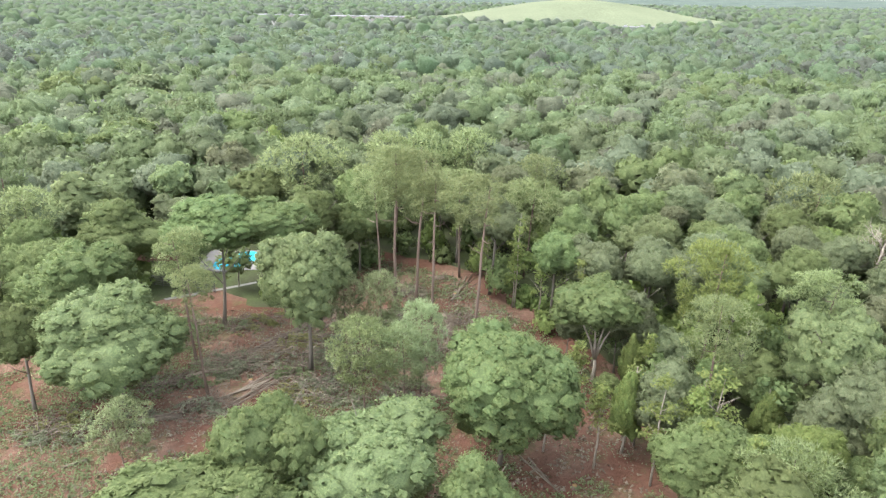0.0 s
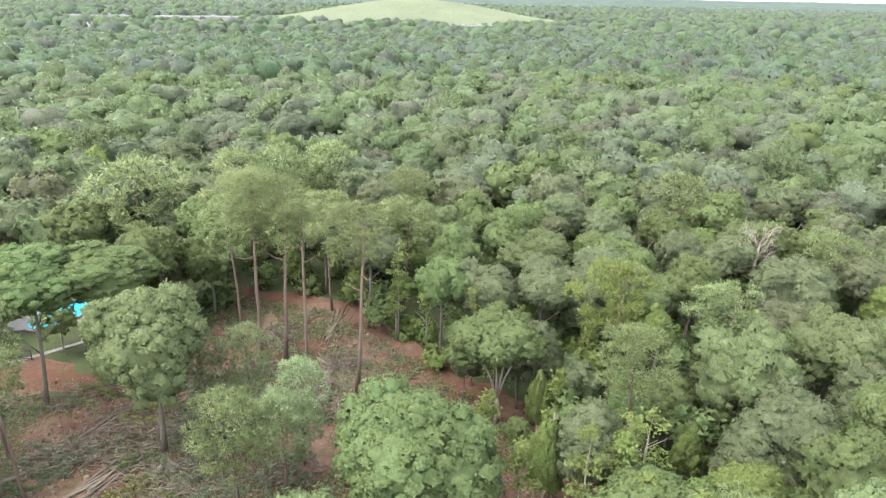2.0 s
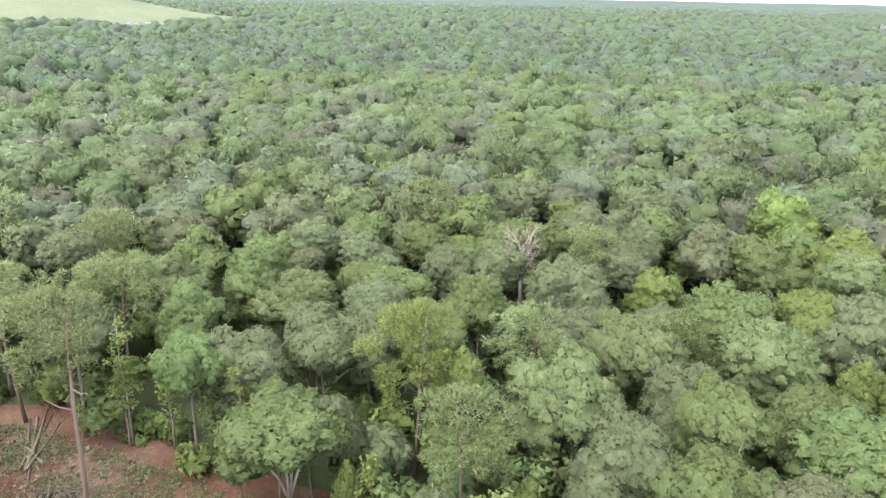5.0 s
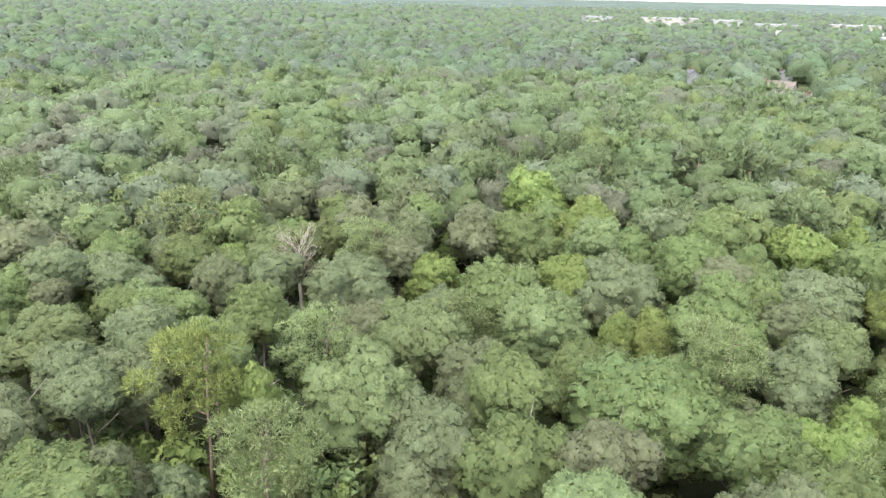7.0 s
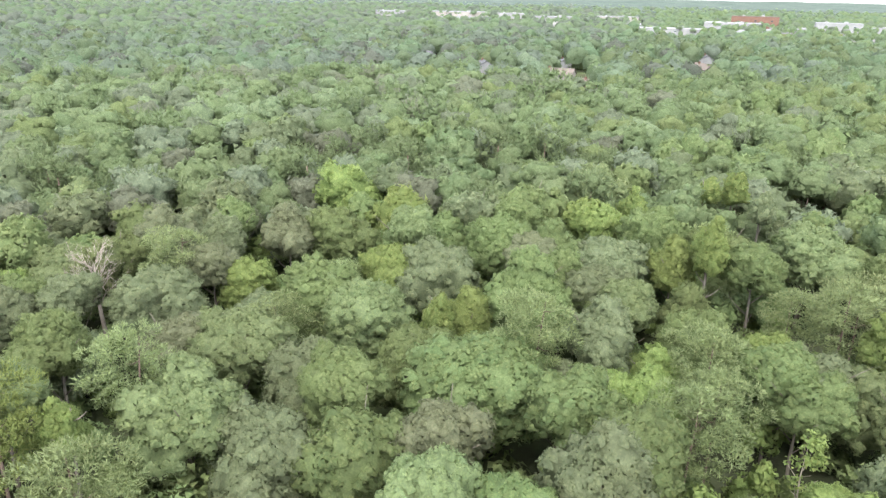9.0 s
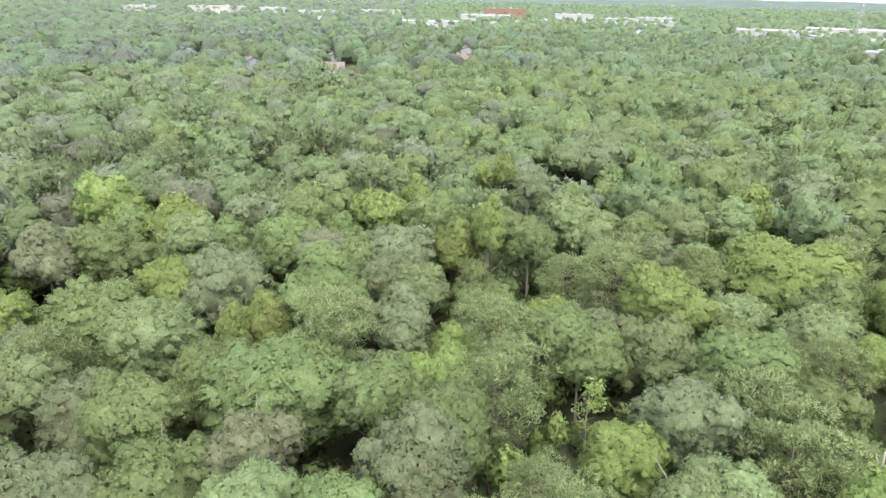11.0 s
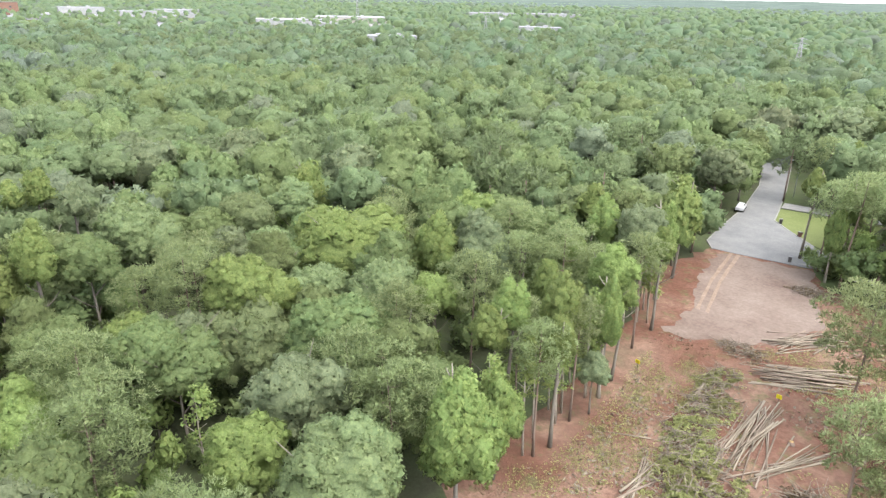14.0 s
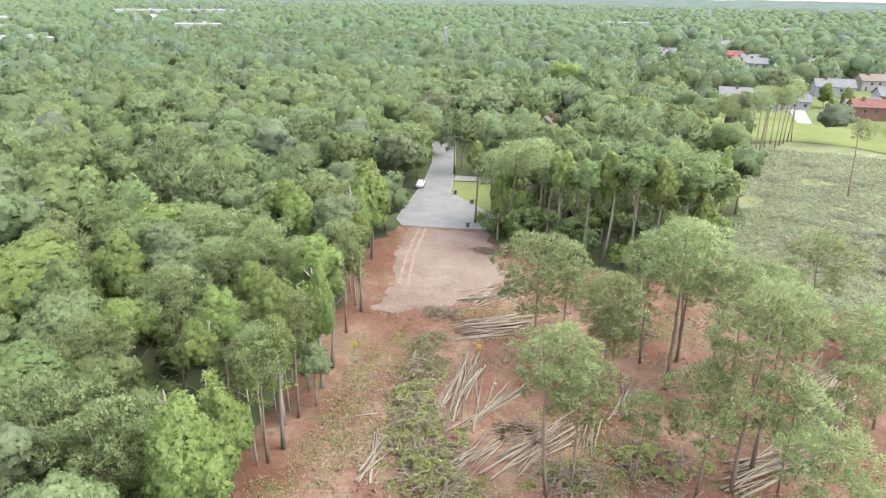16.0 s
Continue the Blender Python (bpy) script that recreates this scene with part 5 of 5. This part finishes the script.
root = new("car")
bm = slab(-2.2, -0.88, 0.35, 2.2, 0.88, 0.95)
slab(-1.5, -0.8, 0.95, 1.0, 0.8, 1.45, bm)
for v in bm.verts:
    if v.co.z > 1.4:
        v.co.x = v.co.x * 0.72
        v.co.y *= 0.85
bmesh.ops.bevel(bm, geom=bm.edges[:], offset=0.08, segments=2, affect="EDGES")
part("body", bm, CAR_WHITE, root)
part("windscreen", slab(-1.2, -0.74, 1.02, 0.72, 0.74, 1.38), glass_m, root)
for sx in (-1.35, 1.35):
    for sy in (-0.86, 0.86):
        bm = bmesh.new()
        bmesh.ops.create_cone(bm, segments=14, radius1=0.33, radius2=0.33, depth=0.22, cap_ends=True)
        bmesh.ops.transform(bm, matrix=pose(sx, sy, 0.33, 90, 0, 0), verts=bm.verts)
        part("wheel", bm, RUBBER, root)
root.location, root.rotation_euler = (64.3, -114.6, 0.1), (0, 0, radians(108))
tagged(root, "white parked car half hidden under roadside trees", "car")
for x, y in ((39.4, -38.7), (24.4, -44.6)):
    root = new("survey_flag")
    part("stake", slab(-0.03, -0.03, 0, 0.03, 0.03, 1.0), LOG, root)
    part("flag", slab(-0.3, -0.03, 0.65, 0.3, 0.03, 1.15), YELLOW, root)
    root.location = (x, y, 0)
    tagged(root, "small yellow survey flag on a stake in red clay", "flag", "survey flags")


# ---- felled timber and brush ----
LOG_MESHES = []
for k in range(4):
    heap = Heap()
    g = np.random.default_rng(60 + k)
    zs = np.linspace(-0.5, 0.5, 5)
    tube(heap, np.stack([g.normal(0, 0.006, 5), g.normal(0, 0.006, 5), zs], 1), np.array((0.0115, 0.0105, 0.0095, 0.008, 0.0055)) * (1 + 0.25 * k), 7)
    for w in range(2):
        p = np.array((0, 0, g.uniform(-0.1, 0.35)))
        tube(heap, [p, p + g.normal(0, 0.02, 3) + (0, 0, 0.03)], (0.004, 0.001), 4)
    for mat in (LOG, DARK_LOG):
        ob = link_mesh("log", *heap.get()[:2], mat)
        LOG_MESHES.append(ob.data)
        bpy.data.objects.remove(ob)


def log_pile(x0, y0, x1, y1, n, spread, words="heap of long peeled pine logs lying on red clay", fan=8.0, dark=0.42):
    """Logs lying side by side along a line, some on top of others."""
    a, b = np.array((x0, y0)), np.array((x1, y1))
    long = np.linalg.norm(b - a)
    side = np.array((-(b - a)[1], (b - a)[0])) / long
    root = new("log_pile")
    root.location = (*((a + b) / 2), 0)
    base = math.atan2((b - a)[1], (b - a)[0])
    for k in range(int(n * 1.6) if n > 4 else n):
        off = rng.normal(0, spread * 0.55)
        length = long * rng.uniform(0.45, 1.1)
        m = LOG_MESHES[2 * rng.integers(4) + (1 if rng.random() < dark else 0)]
        ob = new("log", m)
        ob.parent = root
        thick = rng.uniform(4.5, 9)
        r = 0.012 * thick
        layer = max(0.0, 1 - abs(off) / max(spread, 0.1)) * rng.uniform(0, 0.022 * n)
        p = side * off + (b - a) / long * rng.uniform(-0.12, 0.12) * long
        ob.location, ob.scale = (p[0], p[1], r + layer), (thick, thick, length)
        ob.rotation_euler = (0, radians(90 + rng.normal(0, 0.8)), base + radians(rng.normal(0, fan)) + (math.pi if rng.random() < 0.4 else 0))
    return tagged(root, words, "log pile", "felled timber")


log_pile(30, -49, 20, -56, 22, 2.6)
log_pile(31, -57, 26, -68, 18, 1.9, fan=12)
log_pile(24, -43, 22, -28, 20, 2.0)
log_pile(19, -21, 16.5, -28.5, 9, 1.3)
log_pile(15, -23, 10, -35, 16, 1.7, fan=7)
log_pile(16.4, -40.5, 20.5, -28, 7, 0.8)
log_pile(5.2, -37, 6, -46, 6, 0.7)
log_pile(7.6, -29, 8.2, -36, 5, 0.9)
log_pile(-14, -50, -19.5, -61, 18, 2.0)
log_pile(-14, -43, -18.5, -52, 14, 1.8)
log_pile(12.8, -64, 4.5, -58, 12, 2.2, fan=10)
log_pile(-5, -30, -14, -39, 16, 2.3, fan=9)
log_pile(26, -16, 27.4, -25, 6, 0.9)
log_pile(30.4, -35, 32, -42.5, 5, 0.7)
log_pile(-20, -75, -30, -78, 10, 2.4, fan=10)
log_pile(-12, -108, -24, -112, 9, 3.0, "felled logs lying among wilting slash", 10)
log_pile(-14, -96, -26, -99, 8, 2.6, "felled logs lying among wilting slash", 10)
log_pile(-34.5, 68.5, -30.5, 73, 7, 0.9, "felled branches and logs in the northern clearing", 9, 0.6)
log_pile(-37.5, 54.4, -35.2, 55.6, 2, 0.3, "pale felled log lying on red clay", 5, 0)
log_pile(-33.5, 62.5, -27.5, 64, 6, 0.8, "felled branches and logs in the northern clearing", 9, 0.6)
log_pile(-33.4, 69.4, -26.5, 75.4, 7, 0.7, "pale felled stems in the northern clearing", 7, 0.2)
log_pile(-25, 65.8, -13.6, 79.9, 9, 1.4, "pale felled stems in the northern clearing", 8, 0.3)
log_pile(0.2, 80, 2.3, 91.8, 8, 1.2, "felled stems and branches among tall pines", 14, 0.3)
log_pile(1.6, 94, 4.3, 104.5, 8, 1.0, "short pale split logs on red clay", 20, 0.1)
log_pile(-25, 75.5, -15, 89, 8, 2.4, "felled slender stems in the northern clearing", 12, 0.7)
log_pile(1.2, 85.2, 5.8, 78.7, 4, 0.6, "barky felled logs beside tall pines", 8, 0.8)
log_pile(-7, 99, -4.5, 97.5, 6, 0.9, "short pale split logs on red clay", 20, 0.1)
log_pile(-0.5, 91, 2, 86, 7, 1.0, "felled branches beside tall pines", 18, 0.4)
log_pile(8.2, 58.6, 11.2, 52.3, 3, 0.5, "felled forked log on red clay", 8, 0.6)
log_pile(-2.5, 103, 1.5, 104.6, 6, 1.0, "felled logs at the foot of the pines", 16, 0.3)
log_pile(34.6, -24, 30.4, -26.9, 1, 0.1, "single pale bent branch on bare clay", 2, 0)
log_pile(-5, 53, -2.5, 57, 5, 1.0, "felled pale stems on red clay", 14, 0.2)


def brush(x, y, rx, ry, h, leaf, words, twigs=90, leaves=700):
    """A heap of lopped branches with leaves still on."""
    g = np.random.default_rng(int(abs(x * 13 + y * 7)) + 3)
    root = new("brush_pile")
    root.location = (x, y, 0)
    heap = Heap()
    for _ in range(twigs):
        u, a = math.sqrt(g.random()), g.uniform(0, 6.28)
        p = np.array((rx * u * math.cos(a), ry * u * math.sin(a), h * (1 - u * u) * g.uniform(0, 0.9) + 0.03))
        t, long = g.uniform(0, 6.28), g.uniform(0.8, 2.6)
        d = np.array((math.cos(t), math.sin(t), g.uniform(-0.1, 0.35))) * long
        tube(heap, [p, p + d * 0.5 + (0, 0, 0.08), p + d], (0.05, 0.035, 0.012), 4)
    tagged(link_mesh("branch_tangle", *heap.get()[:2], TWIG, root), kind="stuff")
    n = leaves * (4 if leaf is SLASH_GREEN else 2)
    u, a = np.sqrt(g.random(n)), g.uniform(0, 6.28, n)
    lobes = 0.65 + 0.35 * np.sin(a * 3 + x) * np.sin(a * 2 + y)
    u = u * (0.75 + 0.35 * np.sin(a * 2 + y) + 0.25 * np.sin(a * 5 + x * 2)) + g.exponential(0.1, n)
    at = np.stack([rx * u * np.cos(a), ry * u * np.sin(a), h * np.maximum(0, 1 - u ** 2) * lobes * g.uniform(0.5, 1.1, n) + 0.1], 1)
    # bare gaps between the boughs
    at = at[[noise.noise((x + p[0] * 0.55, y + p[1] * 0.55, 3.0)) + 0.6 * noise.noise((p[0] * 1.5, p[1] * 1.5, x)) > -0.02 for p in at]] * (1, 1, 0.7)
    n = len(at)
    v, f = tufts(g, at, np.array((0, 0, 1.0)) + g.normal(0, 0.5, (n, 3)), 0.2, narrow=0.7)
    tagged(link_mesh("leaf_cover", v, f, leaf, root, tint=np.repeat(g.uniform(0, 1, n), 3)), kind="stuff")
    return tagged(root, words, "brush pile", "heaps of brush")


NORTH_CLEARING = [(22, 45), (21, 69), (12, 88), (2, 104), (-12, 112), (-26, 90), (-45, 92), (-58, 70), (-70, 40)]
GREEN_HEAP, DRY_HEAP, GREY_HEAP = "heap of lopped green branches on red clay", "heap of dry brown brush on red clay", "heap of grey wilting branches"
brush(28, -33, 3.2, 5.5, 2.0, SLASH_GREEN, GREEN_HEAP, 120, 1500)
brush(23.5, -25, 4.2, 5.0, 2.2, SLASH_GREEN, GREEN_HEAP, 140, 1900)
brush(19, -18.5, 4.0, 3.2, 1.8, SLASH_GREEN, GREEN_HEAP, 100, 1200)
brush(26, -29, 3.0, 3.6, 1.7, SLASH_GREEN, GREEN_HEAP, 110, 1300)
brush(29.5, -38.5, 2.6, 3.4, 1.5, SLASH_GREEN, GREEN_HEAP, 110, 1100)
brush(21.5, -21.5, 3.6, 3.2, 1.8, SLASH_GREEN, GREEN_HEAP, 110, 1300)
brush(15, -17, 3.6, 3.0, 1.5, SLASH_GREEN, GREEN_HEAP, 100, 1100)
brush(5, -20, 4.0, 3.0, 1.4, SLASH_GREEN, GREEN_HEAP, 100, 1100)
brush(-3, -24, 4.0, 3.0, 1.4, SLASH_GREEN, GREEN_HEAP, 100, 1100)
brush(31.5, -44, 2.2, 3.6, 1.2, SLASH_GREEN, GREEN_HEAP, 90, 800)
brush(33, -53, 3.4, 2.2, 1.0, DRY, DRY_HEAP, 120, 500)
brush(7.5, -58, 4.2, 2.8, 1.8, DRY, DRY_HEAP, 160, 900)
brush(14, -30, 2.8, 2.4, 1.3, DRY, DRY_HEAP, 120, 700)
brush(1.3, -30.5, 4.6, 3.6, 1.5, SLASH_GREEN, GREEN_HEAP, 120, 1600)
brush(8.2, -25, 3.4, 2.8, 1.5, SLASH_GREEN, GREEN_HEAP, 110, 1200)
brush(-17, -69, 5.0, 3.0, 1.6, SLASH_GREEN, GREEN_HEAP, 120, 1300)
brush(-10, -27, 4, 3, 1.4, SLASH_GREEN, GREEN_HEAP, 110, 1100)
brush(35, -80, 3.4, 2.0, 0.9, DRY, DRY_HEAP, 140, 500)
brush(-28, 74.5, 3.6, 2.4, 1.5, SLASH, GREY_HEAP, 110, 1100)
brush(-26, 65, 4.0, 2.6, 1.6, SLASH, GREY_HEAP, 140, 1100)
brush(-21, 76, 5.5, 3.2, 1.0, SLASH, GREY_HEAP, 160, 1100)
brush(-17, 68, 5, 3.4, 1.2, SLASH_GREEN, GREEN_HEAP, 150, 900)
brush(-5, 97, 3.0, 3.6, 1.2, SLASH, GREY_HEAP, 130, 700)
brush(-1, 82.5, 3.4, 2.8, 1.3, DRY, GREY_HEAP, 220, 250)
brush(-7, 88, 3.0, 3.0, 1.1, SLASH, GREY_HEAP, 120, 700)
brush(-41, 62, 4, 2.6, 0.8, SLASH_GREEN, GREEN_HEAP, 100, 600)
brush(3, 88, 2.4, 2.4, 0.7, DRY, DRY_HEAP, 130, 250)
brush(-10.6, 75, 4.2, 3.0, 1.6, SLASH, GREY_HEAP, 160, 1500)
brush(-20.5, 77, 4.6, 3.4, 1.5, DRY, DRY_HEAP, 180, 1300)
brush(-14.7, 69.5, 4.0, 3.0, 1.4, SLASH, GREY_HEAP, 170, 1300)
brush(-4.3, 68, 3.6, 3.0, 1.5, SLASH, GREY_HEAP, 180, 1200)
brush(-25.1, 74, 3.2, 2.6, 1.6, SLASH, GREY_HEAP, 110, 1600)
brush(0.8, 78, 3.0, 2.6, 1.2, DRY, DRY_HEAP, 180, 500)
brush(-26, 87, 4.0, 3.0, 0.8, SLASH_GREEN, GREEN_HEAP, 90, 1500)
brush(-19.5, 81, 4.6, 3.0, 1.2, SLASH_GREEN, GREEN_HEAP, 120, 1500)
g = np.random.default_rng(77)
for k in range(22):
    x, y = g.uniform(-44, -6), g.uniform(58, 92)
    if inside(x, y, NORTH_CLEARING):
        brush(x, y, g.uniform(2.6, 4.6), g.uniform(1.8, 3.0), g.uniform(0.5, 1.2), (SLASH, LEAF["mid_oak_olive"], LEAF["mid_oak_grey"])[k % 3], "low heap of lopped leafy branches in the northern clearing", 60, 900)
for k in range(26):
    x, y = g.uniform(-58, -8), g.uniform(-188, -86)
    if inside(x, y, CUT_OVER):
        brush(x, y, g.uniform(4.5, 8), g.uniform(1.6, 2.8), g.uniform(0.8, 1.4), SLASH, "low windrow of wilting grey-green branches on the cut-over ground", 50, 900)
for k, (x, y) in enumerate(((-29, 67), (-33, 65.5), (-23, 71), (13, 53), (7, 95), (2, 97), (28, -52), (12, -47), (-6, -46), (20, -38))):
    root = new("tree_stump")
    heap = Heap()
    tube(heap, [(0, 0, 0), (0, 0, 0.12), (0.02, 0, 0.35)], (0.42, 0.3, 0.26), 9)
    link_mesh("stem", *heap.get()[:2], PINE_BARK, root)
    heap = Heap()
    tube(heap, [(0.02, 0, 0.35), (0.02, 0, 0.37)], (0.25, 0.25), 9)
    link_mesh("cut_face", *heap.get()[:2], SAWN, root, "fresh orange cut face")
    root.location = (x, y, 0)
    tagged(root, "low tree stump with a fresh orange cut", "stump", "stumps in the clearing")


def litter(name, poly, n, mat, size, high, words, patch=0.05, cut=0.0, step=3, narrow=0.8):
    """Loose leaves and weeds over a stretch of ground, thicker in patches."""
    g = np.random.default_rng(len(name) * 7 + n)
    xs, ys = [p[0] for p in poly], [p[1] for p in poly]
    at = []
    while len(at) < n:
        x, y = g.uniform(max(min(xs), -95), max(xs)), g.uniform(max(min(ys), -200), max(ys))
        if noise.noise((x * patch, y * patch, 2.0)) + 0.5 * noise.noise((x * patch * 4, y * patch * 4, 5.0)) > cut and inside(x, y, poly) and not inside(x, y, ROAD):
            for _ in range(step):
                at.append((x + g.normal(0, 0.35), y + g.normal(0, 0.35), abs(g.normal(0, high))))
    at = np.array(at)
    v, f = tufts(g, at, np.array((0, 0, 1.0)) + g.normal(0, 0.4, at.shape), size, narrow=narrow)
    tagged(link_mesh(name, v, f, mat, tint=np.repeat(g.uniform(0, 1, len(at)), 3)), words, "undergrowth", kind="stuff")


litter("slash", CUT_OVER, 90000, SLASH, 0.3, 0.4, "wilting lopped branches covering the cut-over ground", 0.07, -0.5)
litter("slash_sticks", CUT_OVER, 5000, LOG, 1.1, 0.35, "pale sticks and tops lying in the slash", 0.05, -0.1, 4, 0.07)
SOUTH_CLEARING = [(42, -8), (34, -15), (37, -30), (43, -50), (36, -52), (30, -58), (28, -70), (20, -78), (4, -80), (-30, -78), (-45, -40), (-40, 0)]
litter("weeds", SOUTH_CLEARING, 54000, SLASH_GREEN, 0.13, 0.16, "low weeds growing in patches on the clay", 0.07, 0.08)
litter("weeds", NORTH_CLEARING, 66000, LEAF["mid_oak_olive"], 0.19, 0.24, "low weeds and brambles in the northern clearing", 0.06, -0.14)
litter("brambles", NORTH_CLEARING, 15000, SLASH, 0.15, 0.2, "grey-green wilting brambles in the northern clearing", 0.07, 0.0)
litter("lopped_twigs", NORTH_CLEARING, 9000, LOG, 0.28, 0.08, "pale splinters and twigs in the northern clearing", 0.08, 0.0)
litter("lopped_twigs", SOUTH_CLEARING, 9000, LOG, 0.3, 0.05, "pale splinters and twigs scattered on the clay", 0.08, 0.0)
litter("dry_litter", SOUTH_CLEARING, 9000, DRY, 0.2, 0.05, "scattered dry leaves and bark on the clay", 0.09, 0.1)

# thin stems along the edge of the wood
EDGE = [(36.5, -10), (35.5, -15), (38.5, -26), (40.8, -36), (45.5, -51), (53.5, -68)]
for i in range(len(EDGE) - 1):
    for k in range(5):
        u = rng.random()
        x, y = np.array(EDGE[i]) * (1 - u) + np.array(EDGE[i + 1]) * u + (rng.uniform(0.2, 3.5), 0)
        slender(x, y, rng.uniform(9, 14), rng.uniform(1.2, 2.0))
for x, y in ((21.5, 66), (22.5, 60), (24, 55), (17, 80), (19, 76), (10, 93), (13, 90), (15, 86), (7, 103), (23, 49), (25, 45)):
    slender(x + rng.uniform(0, 2), y, rng.uniform(8, 13), rng.uniform(1.3, 2.0))
